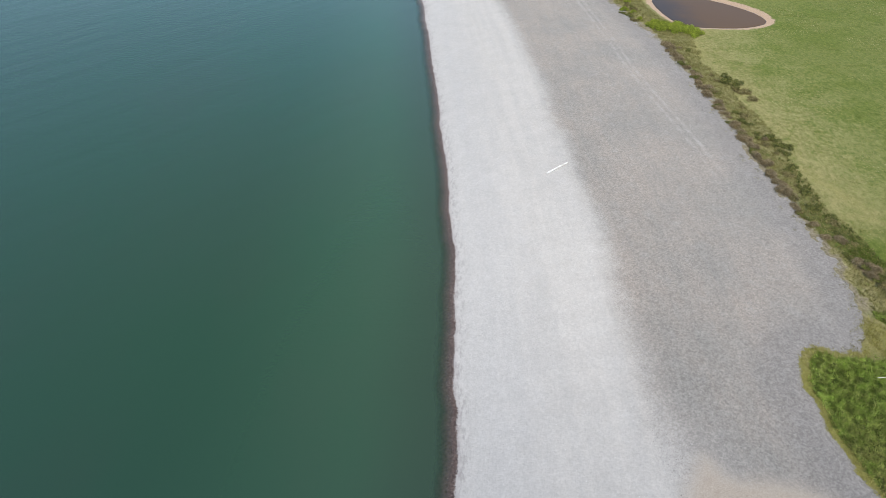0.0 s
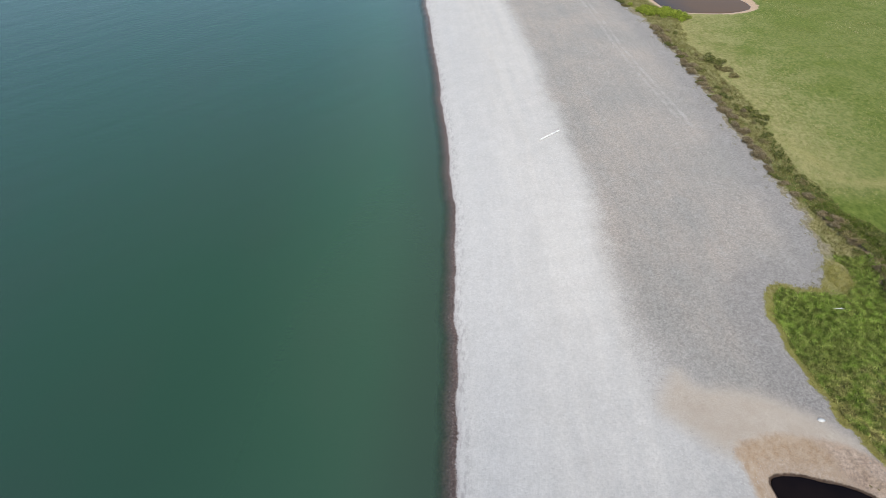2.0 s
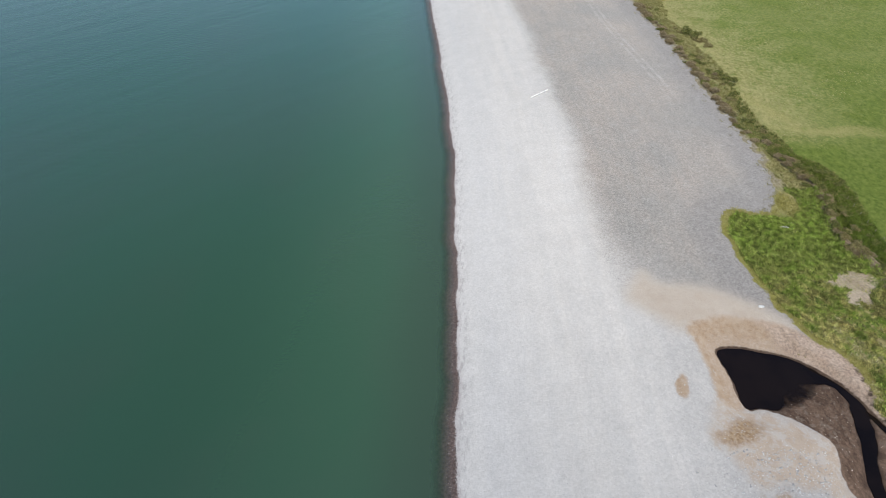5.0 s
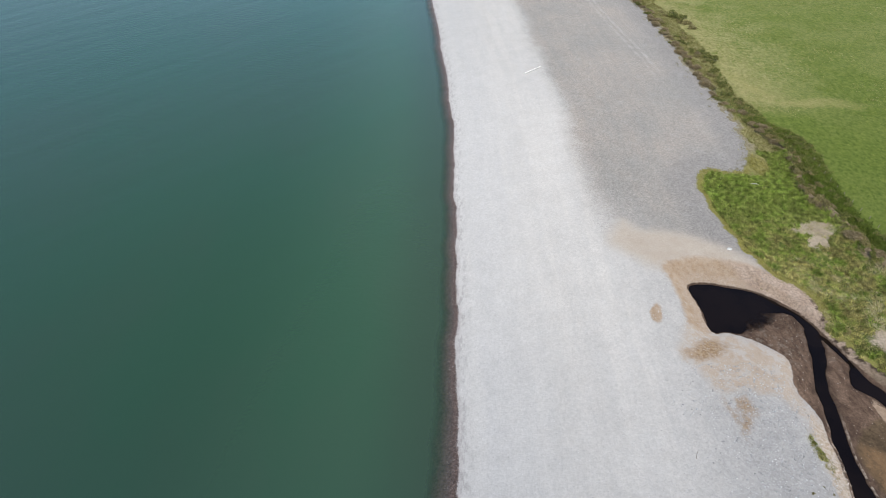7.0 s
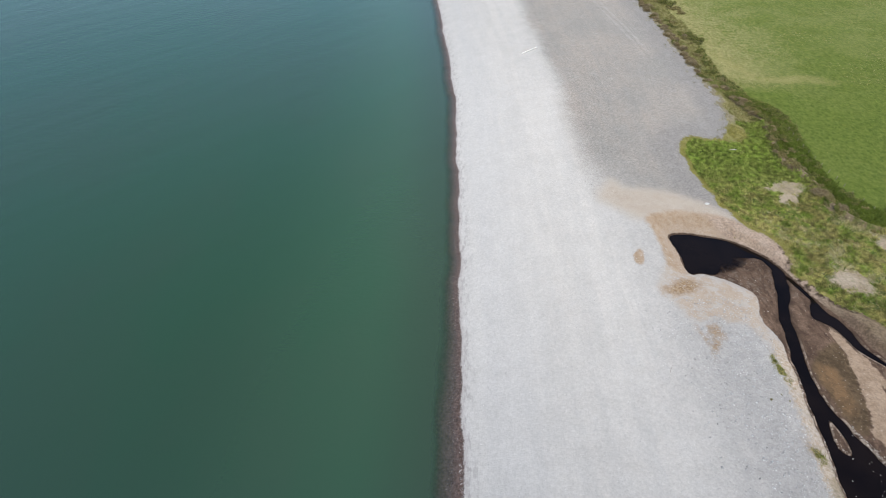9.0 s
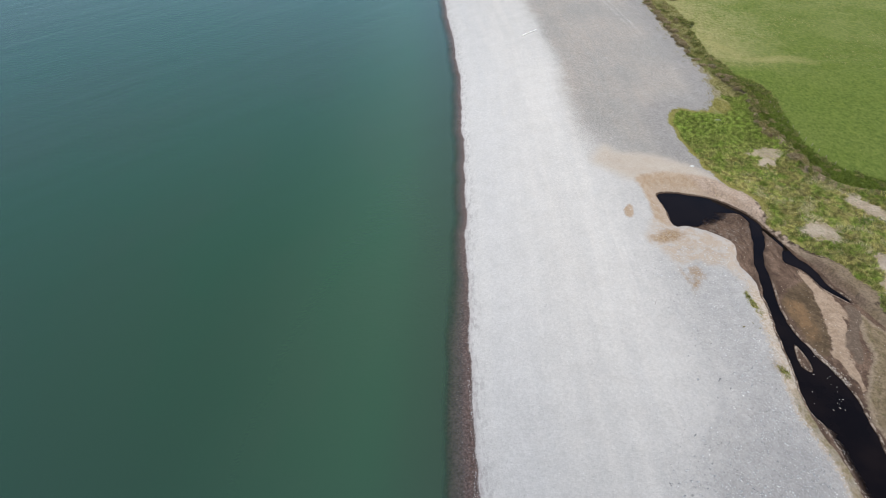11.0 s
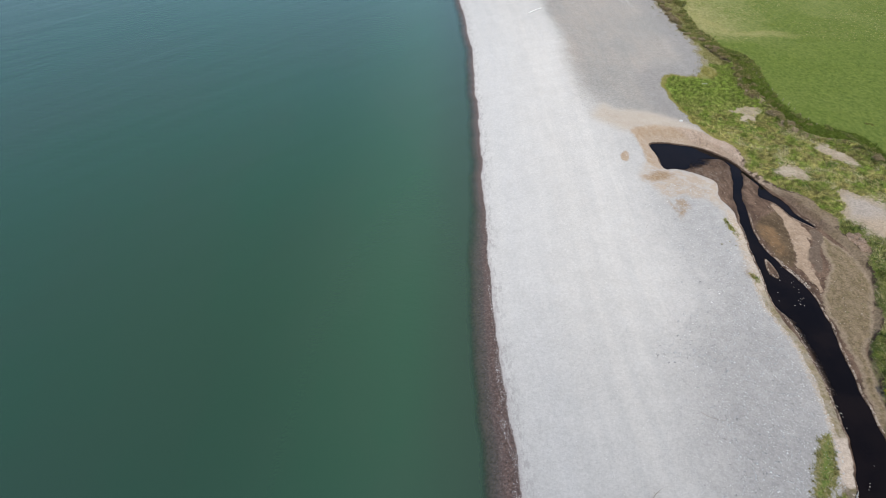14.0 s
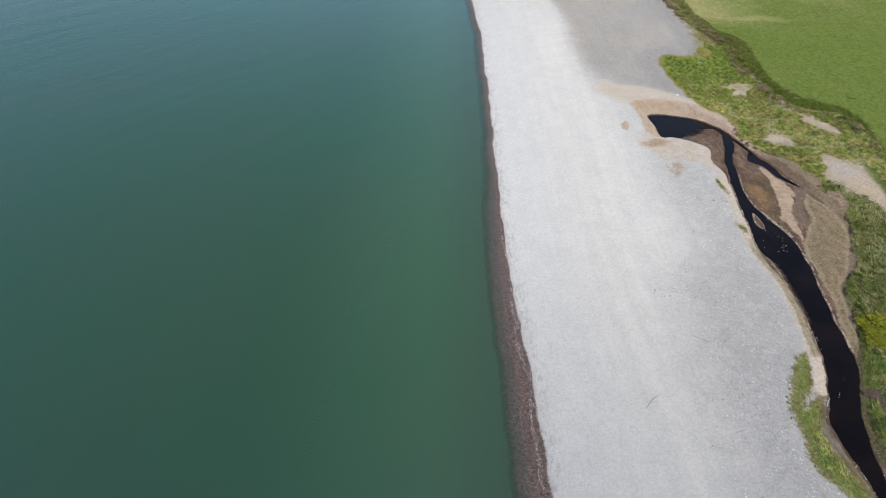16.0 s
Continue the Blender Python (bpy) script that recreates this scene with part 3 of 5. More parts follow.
        # broken dark line below the turf edge: the undercut's shade, put into the colour
        undercut_shade = m.math("MULTIPLY", m.math("MULTIPLY", m.step(m.math("ADD", m.attr("veg"), m.math("MULTIPLY", ragged, 0.4)), -0.9, -0.35), m.step(m.attr("basin"), -4.0, -3.0)), m.step(m.noise(0.5, 3), 0.42, 0.55))
        colour = m.mix(undercut_shade, colour, (0.055, 0.038, 0.027))
    if beach:
        # the wash: wet dark stones
        wash = m.tone(m.mix(m.step(peb, 0.2, 0.8), (0.085, 0.058, 0.049), (0.165, 0.118, 0.103)), m.step(fine, 0.3, 0.7, 0.75, 1.3))
        wash = m.mix(m.step(m.math("ADD", sep.outputs[2], m.math("MULTIPLY", ragged, 0.06)), 0.22, -0.12, 0.0, 0.9), wash, m.tone((0.112, 0.092, 0.086), m.step(fine, 0.3, 0.7, 0.7, 1.3)))
        wet = m.math("SUBTRACT", 1.0, m.step(m.math("ADD", m.attr("shore"), m.math("ADD", m.math("MULTIPLY", ragged, 0.25), m.math("MULTIPLY", m.math("SUBTRACT", m.noise(4.5, 4, rough=0.7), 0.5), 1.5))), -0.15, 0.15))
        damp = m.math("SUBTRACT", 1.0, m.step(m.math("ADD", m.attr("shore"), m.math("MULTIPLY", ragged, 0.5)), 0.0, 1.1))
        colour = m.mix(m.math("MULTIPLY", damp, 0.4), colour, (0.34, 0.305, 0.30))
        colour = m.mix(wet, colour, wash)
    if grown:
        # rough grass
        rough = m.mix(m.step(blade, 0.3, 0.7), (0.058, 0.09, 0.013), (0.185, 0.23, 0.044))
        rough = m.mix(m.math("MULTIPLY", m.step(mid, 0.42, 0.66, 0.0, 0.9), m.step(sep.outputs[1], 50.0, 22.0, 0.4, 1.0)), rough, (0.26, 0.225, 0.085))
        rough = m.mix(m.step(m.noise(0.75, 4, rough=0.65), 0.52, 0.66, 0.0, 0.85), rough, (0.05, 0.095, 0.014))
        rough = m.mix(m.step(m.noise(0.9, 4, m.scaled((1.0, 1.0, 3.0)), 0.7), 0.56, 0.7, 0.0, 0.8), rough, (0.27, 0.245, 0.09))
        yellow = m.math("MULTIPLY", m.step(m.math("ADD", m.attr("veg"), m.math("MULTIPLY", ragged, 0.8)), 2.4, 0.4), m.math("MULTIPLY", m.step(sep.outputs[1], 0.0, 14.0, 0.1, 0.8), m.step(sep.outputs[1], 73.0, 66.0, 0.1, 1.0)))
        rough = m.mix(yellow, rough, (0.23, 0.215, 0.07))
        lodged = m.noise(1.0, 4, m.scaled((0.9, 0.5, 0.4)), 0.7)
        rough = m.mix(m.math("MULTIPLY", m.step(lodged, 0.5, 0.64, 0.0, 0.75), m.step(sep.outputs[1], 58.0, 40.0)), rough, (0.30, 0.245, 0.125))
        rough = m.tone(rough, m.math("MULTIPLY", m.step(m.noise(0.18, 4, rough=0.6), 0.35, 0.65, 0.8, 1.15), m.step(m.noise(1.0, 4, rough=0.65), 0.35, 0.65, 0.6, 1.25)))
        rough = m.mix(m.step(m.math("ADD", sep.outputs[1], ragged_wide), -2.0, -14.0, 0.0, 0.75), rough, m.mix(m.step(blade, 0.3, 0.7), (0.045, 0.08, 0.012), (0.12, 0.15, 0.035)))
        rough = m.mix(m.step(sep.outputs[1], 38.0, 52.0, 0.0, 0.3), rough, m.mix(m.step(blade, 0.3, 0.7), (0.05, 0.08, 0.012), (0.13, 0.165, 0.03)))
        rough = m.mix(m.math("MULTIPLY", yellow, 0.8), rough, (0.22, 0.20, 0.06))
        # ground away from the edge toned down as shade between the tall blades
        rough = m.tone(rough, m.math("MULTIPLY", m.step(m.math("ADD", m.attr("veg"), ragged), 0.8, 2.6, 1.0, 0.82), 1.0))
        colour = m.mix(zone("veg"), colour, rough)
        # brown scrub ground between shingle and field, north of the tongue
        belt = m.math("MULTIPLY", m.step(sep.outputs[1], 60, 72), m.math("MULTIPLY", zone("veg"), m.step(mid, 0.2, 0.55, 0.35, 0.95)))
        colour = m.mix(belt, colour, m.tone(m.mix(fine, (0.14, 0.132, 0.045), (0.34, 0.30, 0.15)), 1.0))
        colour = m.mix(m.math("MULTIPLY", belt, m.step(m.noise(0.3, 5, rough=0.65), 0.5, 0.6, 0.0, 0.85)), colour, m.mix(m.step(fine, 0.35, 0.65), (0.25, 0.225, 0.10), (0.40, 0.355, 0.20)))
        colour = m.mix(m.math("MULTIPLY", belt, m.step(m.noise(0.24, 5, m.scaled((1.0, 1.0, 2.0)), 0.65), 0.55, 0.64, 0.0, 0.8)), colour, m.mix(m.step(fine, 0.35, 0.65), (0.085, 0.115, 0.02), (0.19, 0.20, 0.06)))
        fringe = m.math("MULTIPLY", m.math("MULTIPLY", m.step(sep.outputs[1], 72, 80), zone("veg")), m.step(m.math("ADD", m.attr("veg"), ragged), 2.2, 0.8, 0.0, 0.9))
        colour = m.mix(fringe, colour, m.mix(m.step(fine, 0.35, 0.65), (0.13, 0.11, 0.075), (0.27, 0.235, 0.175)))
        # bare sandy patches and the track
        bare = m.tone(m.mix(m.step(mid, 0.35, 0.65), (0.385, 0.32, 0.252), (0.305, 0.245, 0.18)), m.step(fine, 0.3, 0.7, 0.82, 1.15))
        colour = m.mix(m.math("MULTIPLY", m.step(m.math("ADD", m.attr("bare"), m.math("ADD", m.math("MULTIPLY", ragged, 2.2), m.math("MULTIPLY", m.math("SUBTRACT", m.noise(0.55, 5, rough=0.7), 0.5), 6.0))), -1.0, 1.0), m.step(blade, 0.70, 0.5, 0.4, 0.95)), colour, bare)
        colour = m.mix(m.step(m.math("ADD", m.attr("track"), m.math("MULTIPLY", ragged_wide, 0.5)), 0.8, 3.0, 0.0, 0.9), colour, m.tone(m.mix(m.step(m.math("ADD", sep.outputs[1], ragged_wide), -3.0, -11.0), (0.335, 0.293, 0.255), (0.36, 0.285, 0.21)), m.step(peb, 0.1, 0.9, 0.8, 1.2)))
        # grazed field
        sward = m.noise(1.1, 6, m.scaled((1.0, 0.7, 1.0)), 0.72)
        field = m.mix(m.step(sward, 0.3, 0.72), (0.078, 0.112, 0.02), (0.16, 0.186, 0.044))
        field = m.mix(m.math("MULTIPLY", m.step(m.math("ADD", m.noise(0.05, 5, rough=0.65), m.math("MULTIPLY", m.math("SUBTRACT", sward, 0.5), 0.35)), 0.38, 0.60, 0.0, 0.85), m.math("MULTIPLY", m.step(sep.outputs[1], 70.0, 110.0, 0.25, 1.0), m.step(m.math("ADD", sep.outputs[0], m.math("MULTIPLY", ragged_wide, 3.0)), 100.0, 128.0, 1.0, 0.3))), field, m.mix(m.step(sward, 0.3, 0.7), (0.17, 0.185, 0.062), (0.285, 0.27, 0.118)))
        lush = m.step(m.math("ADD", sep.outputs[1], m.math("MULTIPLY", ragged_wide, 8.0)), 150.0, 85.0, 0.0, 0.7)
        field = m.mix(lush, field, m.mix(m.step(sward, 0.3, 0.72), (0.056, 0.090, 0.011), (0.138, 0.175, 0.031)))
        verge = m.math("MULTIPLY", m.step(m.math("ADD", m.attr("field"), m.math("MULTIPLY", ragged_wide, 2.5)), 22.0, 2.0), m.math("MULTIPLY", m.step(sep.outputs[1], 92.0, 108.0), m.step(mid, 0.3, 0.55, 0.25, 0.85)))
        field = m.mix(verge, field, m.mix(m.step(sward, 0.3, 0.7), (0.19, 0.185, 0.07), (0.33, 0.29, 0.135)))
        field = m.mix(m.step(m.noise(0.9, 4, rough=0.7), 0.58, 0.72, 0.0, 0.5), field, (0.09, 0.13, 0.022))
        slope_green = m.mix(m.step(sward, 0.3, 0.7), (0.042, 0.062, 0.010), (0.105, 0.132, 0.024))
        slope_green = m.tone(slope_green, m.step(m.noise(0.5, 4, rough=0.65), 0.35, 0.65, 0.7, 1.3))
        colour = m.mix(m.math("MULTIPLY", m.math("MULTIPLY", m.step(m.math("ADD", m.attr("field"), ragged), -7.0, -5.0), zone("veg")), m.step(sep.outputs[1], 118.0, 100.0, 0.25, 0.9)), colour, slope_green)
        verge_in = m.math("MULTIPLY", m.math("MULTIPLY", m.step(m.attr("hedge"), 0.2, 1.6), m.step(m.attr("hedge"), 18.0, 14.0)), m.math("MULTIPLY", m.step(sep.outputs[1], 77.0, 70.0), m.step(sep.outputs[1], -4.0, 2.0)))
        colour = m.mix(m.math("MULTIPLY", verge_in, zone("veg")), colour, slope_green)
        # dark ditch band east of the hedge bank, its shade painted into the green
        colour = m.mix(m.math("MULTIPLY", m.math("MULTIPLY", m.step(m.math("ADD", m.attr("hedge"), m.math("MULTIPLY", ragged, 0.7)), 0.6, 1.4), m.step(m.math("ADD", m.attr("hedge"), ragged), 4.2, 2.4, 0.0, 0.8)), m.math("MULTIPLY", zone("veg"), m.math("MULTIPLY", m.step(sep.outputs[1], 77.5, 72.0), m.step(sep.outputs[1], -3.0, 2.0)))), colour, m.mix(m.step(fine, 0.35, 0.65), (0.03, 0.036, 0.010), (0.07, 0.078, 0.018)))
        twiggy = m.math("MULTIPLY", m.step(m.math("ADD", m.attr("hedge"), m.math("MULTIPLY", ragged, 0.8)), -1.9, -0.9), m.step(m.math("ADD", m.attr("hedge"), m.math("MULTIPLY", ragged, 0.8)), 1.4, 0.5))
        colour = m.mix(m.math("MULTIPLY", m.math("MULTIPLY", twiggy, m.math("MULTIPLY", m.step(sep.outputs[1], 93.0, 88.0), m.step(sep.outputs[1], -3.0, 1.0))), m.step(m.noise(0.4, 4, rough=0.6), m.step(sep.outputs[1], 34.0, 26.0, 0.38, 0.5), m.step(sep.outputs[1], 34.0, 26.0, 0.5, 0.66), 0.15, 0.9)), colour, m.mix(m.step(fine, 0.3, 0.7), (0.12, 0.088, 0.058), (0.27, 0.205, 0.145)))
        colour = m.mix(zone("field", 0.5), colour, field)
        # straw patches
        straw = m.step(m.math("ADD", m.attr("straw"), m.math("MULTIPLY", ragged, 2.2)), -1.6, 1.8, 0.0, 0.85)
        colour = m.mix(straw, colour, m.mix(m.step(blade, 0.3, 0.7), (0.19, 0.185, 0.06), (0.31, 0.28, 0.12)))
    if beach:
        # mown-looking tufts of grass on the beach
        colour = m.mix(m.step(m.math("ADD", m.attr("tuft"), m.math("MULTIPLY", ragged, 1.6)), -0.2, 0.5), colour, m.mix(m.step(m.math("ADD", m.attr("tuft"), ragged), 1.6, 0.5, 0.0, 0.8), m.mix(m.step(blade, 0.35, 0.65), (0.06, 0.105, 0.018), (0.17, 0.20, 0.055)), m.mix(m.step(fine, 0.4, 0.6), (0.12, 0.11, 0.04), (0.24, 0.205, 0.095))))
        colour = m.mix(m.step(m.math("ADD", m.attr("gap"), m.math("MULTIPLY", ragged, 0.6)), -0.3, 0.4, 0.0, 0.9), colour, m.tone((0.47, 0.395, 0.33), m.step(fine, 0.3, 0.7, 0.8, 1.15)))
    # stream bed: silt drawn out along the flow
    flow = m.node("ShaderNodeCombineXYZ")
    m.put(flow.inputs[0], m.math("ADD", m.math("MULTIPLY", m.attr("water"), 0.18), m.math("ADD", m.math("MULTIPLY", sep.outputs[0], 0.62), m.math("MULTIPLY", ragged, 0.45)))), m.put(flow.inputs[1], m.math("MULTIPLY", sep.outputs[1], 0.24))
    silt = m.noise(1.0, 6, flow.outputs[0], 0.68)
    mud = m.mix(m.step(silt, 0.36, 0.64), (0.078, 0.049, 0.034), (0.165, 0.110, 0.078))
    mud = m.tone(mud, m.math("MULTIPLY", m.step(m.noise(3.0, 5, rough=0.72), 0.32, 0.68, 0.72, 1.28), m.step(m.math("ADD", sep.outputs[1], ragged), 7.0, 15.0, 1.0, 0.8)))
    mud = m.mix(m.math("MULTIPLY", m.step(sep.outputs[1], 4.0, 12.0), m.step(m.noise(0.9, 5, rough=0.7), 0.5, 0.64, 0.0, 0.6)), mud, (0.19, 0.152, 0.122))
    mud = m.mix(m.math("MULTIPLY", m.step(m.math("ADD", m.attr("water"), m.math("MULTIPLY", ragged, 0.9)), -1.9, 0.1, 0.0, 0.75), m.step(silt, 0.62, 0.4, 0.35, 1.0)), mud, (0.058, 0.037, 0.027))
    if bed:
        mud = m.mix(m.step(m.math("ADD", m.attr("ooze"), m.math("MULTIPLY", ragged, 0.8)), -0.4, 0.5, 0.0, 0.92), mud, m.tone(m.mix(m.step(silt, 0.38, 0.62), (0.078, 0.054, 0.031), (0.135, 0.094, 0.056)), m.step(fine, 0.3, 0.7, 0.8, 1.18)))
        mud = m.mix(m.math("MULTIPLY", m.step(m.math("ADD", m.attr("rust"), m.math("MULTIPLY", ragged, 0.9)), -0.8, 0.8, 0.0, 0.9), m.step(silt, 0.4, 0.6, 0.35, 1.0)), mud, (0.21, 0.128, 0.066))
        bar = m.tone(m.mix(m.step(m.noise(0.6, 5, rough=0.7), 0.36, 0.62), (0.375, 0.283, 0.207), (0.30, 0.22, 0.155)), m.step(fine, 0.3, 0.7, 0.86, 1.12))
        mud = m.mix(m.step(m.math("ADD", m.attr("bar"), m.math("ADD", m.math("MULTIPLY", ragged, 0.7), m.math("MULTIPLY", m.math("SUBTRACT", silt, 0.5), 2.5))), -0.15, 0.3, 0.0, 0.95), mud, bar)
    khaki = m.mix(m.step(m.noise(0.5, 6, rough=0.68), 0.38, 0.62), (0.215, 0.163, 0.105), (0.158, 0.121, 0.07))
    khaki = m.mix(m.step(m.noise(0.85, 5, rough=0.7), 0.54, 0.66, 0.0, 0.75), khaki, (0.14, 0.122, 0.06))
    mud = m.mix(zone("khaki", 0.4), mud, m.tone(khaki, m.math("MULTIPLY", m.step(fine, 0.3, 0.7, 0.74, 1.24), m.step(m.noise(5.5, 4, rough=0.7), 0.3, 0.7, 0.85, 1.15))))
    mud = m.mix(m.math("MULTIPLY", m.step(m.math("ADD", m.attr("khaki"), m.math("MULTIPLY", ragged, 0.8)), -0.4, 0.1), m.step(m.math("ADD", m.attr("khaki"), m.math("MULTIPLY", ragged, 0.9)), 1.1, 0.3, 0.0, 0.4)), mud, m.tone((0.34, 0.27, 0.205), m.step(fine, 0.3, 0.7, 0.8, 1.15)))
    if bed:
        mud = m.mix(m.step(m.math("ADD", m.attr("strip"), m.math("MULTIPLY", ragged, 0.4)), -0.15, 0.25, 0.0, 0.92), mud, m.tone((0.135, 0.10, 0.074), m.step(fine, 0.3, 0.7, 0.78, 1.22)))
    mud = m.mix(m.step(m.math("ADD", m.attr("water"), m.math("MULTIPLY", ragged, 0.2)), -0.2, 0.1, 0.0, 0.6), mud, (0.07, 0.046, 0.033))
    edge_noise = m.step(m.noise(0.8, 5, rough=0.7), 0.44, 0.6)
    rim_line = m.math("MULTIPLY", m.step(m.attr("water"), -0.42, -0.25), m.step(m.attr("water"), 0.05, -0.1))
    mud = m.mix(m.math("MULTIPLY", m.math("MULTIPLY", rim_line, edge_noise), m.math("MULTIPLY", m.math("MULTIPLY", m.step(sep.outputs[1], 0.0, -8.0), m.step(sep.outputs[1], -64.0, -58.0)), m.step(m.math("SUBTRACT", sep.outputs[0], m.math("MULTIPLY", sep.outputs[1], 0.12)), 65.0, 66.5, 0.7, 0.8))), mud, m.tone((0.47, 0.39, 0.315), m.step(fine, 0.3, 0.7, 0.75, 1.15)))
    if bed:
        colour = mud
    else:
        in_basin = m.step(m.math("ADD", m.attr("basin"), m.math("MULTIPLY", ragged, 0.25)), -0.15, 0.15)
        colour = m.mix(in_basin, colour, mud)
    colour = m.mix(m.step(m.math("ADD", m.attr("creek"), m.math("MULTIPLY", ragged, 0.5)), -0.2, 0.3), colour, m.tone((0.10, 0.072, 0.055), m.step(fine, 0.3, 0.7, 0.8, 1.2)))
    # fallen bank: red-brown earth, with near-black blotches painted as shade among the clods
    colour = m.mix(m.step(m.math("ADD", m.attr("fall"), m.math("MULTIPLY", ragged, 0.7)), -0.2, 0.3), colour, m.mix(m.step(m.noise(1.4, 4, rough=0.7), 0.42, 0.56), (0.045, 0.03, 0.022), (0.29, 0.20, 0.145)))
    if not bed:
        # overgrown foot of the east bank
        east = m.step(m.math("SUBTRACT", sep.outputs[0], m.math("MULTIPLY", m.math("ADD", m.math("MAXIMUM", sep.outputs[1], -82.0), 80.0), 0.35)), 52.4, 53.2)
        foot = m.math("MULTIPLY", m.math("MULTIPLY", east, m.step(sep.outputs[1], -57.0, -62.0)), m.math("MULTIPLY", m.step(m.attr("basin"), -4.0, -2.5), m.step(m.attr("veg"), 0.6, -0.1)))
        colour = m.mix(m.math("MULTIPLY", foot, 0.9), colour, m.mix(m.step(fine, 0.35, 0.65), (0.05, 0.055, 0.02), (0.13, 0.105, 0.055)))
    if grown:
        # trodden rim of the pond
        colour = m.mix(m.step(m.math("ADD", m.attr("pond"), m.math("ADD", ragged, m.math("MULTIPLY", ragged_wide, 0.3))), -2.9, -1.9), colour, m.tone((0.43, 0.315, 0.225), m.step(fine, 0.3, 0.7, 0.85, 1.1)))
    if beach:
        colour = m.tone(colour, m.step(m.noise(7.0, 3, rough=0.7), 0.3, 0.7, m.step(in_pale, 0.0, 1.0, 0.84, 0.96), m.step(in_pale, 0.0, 1.0, 1.16, 1.04)))
    else:
        colour = m.tone(colour, m.step(m.noise(7.0, 3, rough=0.7), 0.3, 0.7, 0.84, 1.16))
    stones = m.math("ADD", m.math("MULTIPLY", far1, -1.0), m.math("MULTIPLY", far2, -0.4))
    soft = m.math("MULTIPLY", blade, 0.8)
    if bed:
        height = soft
    elif beach:
        height = m.mix(in_basin, stones, soft)
    else:
        height = m.mix(m.math("MAXIMUM", zone("veg"), in_basin), stones, soft)
    normal = m.bump(height, 0.10, 0.45)
    m.put(m.bsdf.inputs["Diffuse Roughness"], 1.0)
    return m.done(colour, m.mix(wet, (0.92, 0.92, 0.92), (0.3, 0.3, 0.3)) if beach else 0.92, normal, 0.2)


def sea_material():
    m = Tree("sea")
    depth = m.attr("depth")
    sep, crest = m.node("ShaderNodeSeparateXYZ"), m.node("ShaderNodeCombineXYZ")
    m.put(sep.inputs[0], m.pos)
    m.put(crest.inputs[0], m.math("MULTIPLY", m.math("ADD", sep.outputs[0], sep.outputs[1]), 0.016))
    m.put(crest.inputs[1], m.math("MULTIPLY", m.math("SUBTRACT", sep.outputs[0], sep.outputs[1]), 0.10))
    swell = m.noise(1.0, 3, crest.outputs[0], 0.5)
    chop = m.noise(0.75, 4, m.scaled((0.8, 1.0, 1.0)), 0.6)
    ripple = m.noise(2.0, 4, m.scaled((0.5, 1.3, 1.0)), 0.65)
    height = m.math("ADD", m.math("MULTIPLY", swell, 0.85), m.math("ADD", m.math("MULTIPLY", chop, 0.40), m.math("MULTIPLY", ripple, 0.17)))
    cloudy = m.noise(0.022, 4, m.scaled((1.0, 0.55, 1.0)), 0.6)
    near = m.mix(m.step(cloudy, 0.38, 0.62), (0.042, 0.090, 0.035), (0.037, 0.093, 0.034))
    far = m.mix(m.step(cloudy, 0.38, 0.62), (0.0255, 0.064, 0.0175), (0.0215, 0.067, 0.017))
    body = m.mix(m.step(m.math("ADD", depth, m.math("MULTIPLY", cloudy, 2.5)), 4.0, 18.0), near, far)
    body = m.mix(m.step(depth, 0.2, 5.5), (0.040, 0.070, 0.027), body)
    m.done(body, 0.12, m.bump(height, 0.30, 0.36), 1.0)
    m.put(m.bsdf.inputs["Specular Tint"], (0.89, 0.95, 0.98, 1.0))
    m.put(m.bsdf.inputs["Diffuse Roughness"], 1.0)
    m.put(m.bsdf.inputs["IOR"], 1.63)
    clear = m.node("ShaderNodeBsdfTransparent")
    both = m.node("ShaderNodeMixShader")
    m.put(both.inputs[0], m.step(m.math("ADD", depth, m.math("MULTIPLY", m.math("SUBTRACT", m.noise(1.5, 4, m.scaled((1.0, 0.45, 1.0)), 0.65), 0.5), 0.4)), -0.05, 0.95, 0.1, 1.0))
    m.put(both.inputs[1], clear.outputs[0]), m.put(both.inputs[2], m.bsdf.outputs[0])
    m.put(m.nt.nodes["Material Output"].inputs[0], both.outputs[0])
    return m.mat


def still_water(name, dark, silty, rough=0.05, ripple=0.02, clear_at=0.2, silt_x=(0.0, 0.0), spec=0.25):
    """Peaty water, clear in its shallows; silty east of a line where that is given."""
    m = Tree(name)
    m.put(m.bsdf.inputs["IOR"], 1.333)
    sep = m.node("ShaderNodeSeparateXYZ")
    m.put(sep.inputs[0], m.pos)
    n = m.noise(1.6, 4)
    murk = m.step(m.noise(0.12, 3), 0.35, 0.65) if silt_x[1] == 0 else m.step(m.math("ADD", sep.outputs[0], m.math("MULTIPLY", m.noise(0.1, 4), 14.0)), silt_x[0], silt_x[1])
    m.done(m.mix(murk, dark, silty), rough, m.bump(n, ripple, 0.3), spec)
    clear = m.node("ShaderNodeBsdfTransparent")
    both = m.node("ShaderNodeMixShader")
    m.put(both.inputs[0], m.step(m.math("ADD", m.attr("depth"), m.math("MULTIPLY", m.math("SUBTRACT", m.noise(1.2, 5, rough=0.65), 0.5), clear_at)), 0.0, clear_at, 0.3, 1.0))
    m.put(both.inputs[1], clear.outputs[0]), m.put(both.inputs[2], m.bsdf.outputs[0])
    m.put(m.nt.nodes["Material Output"].inputs[0], both.outputs[0])
    return m.mat


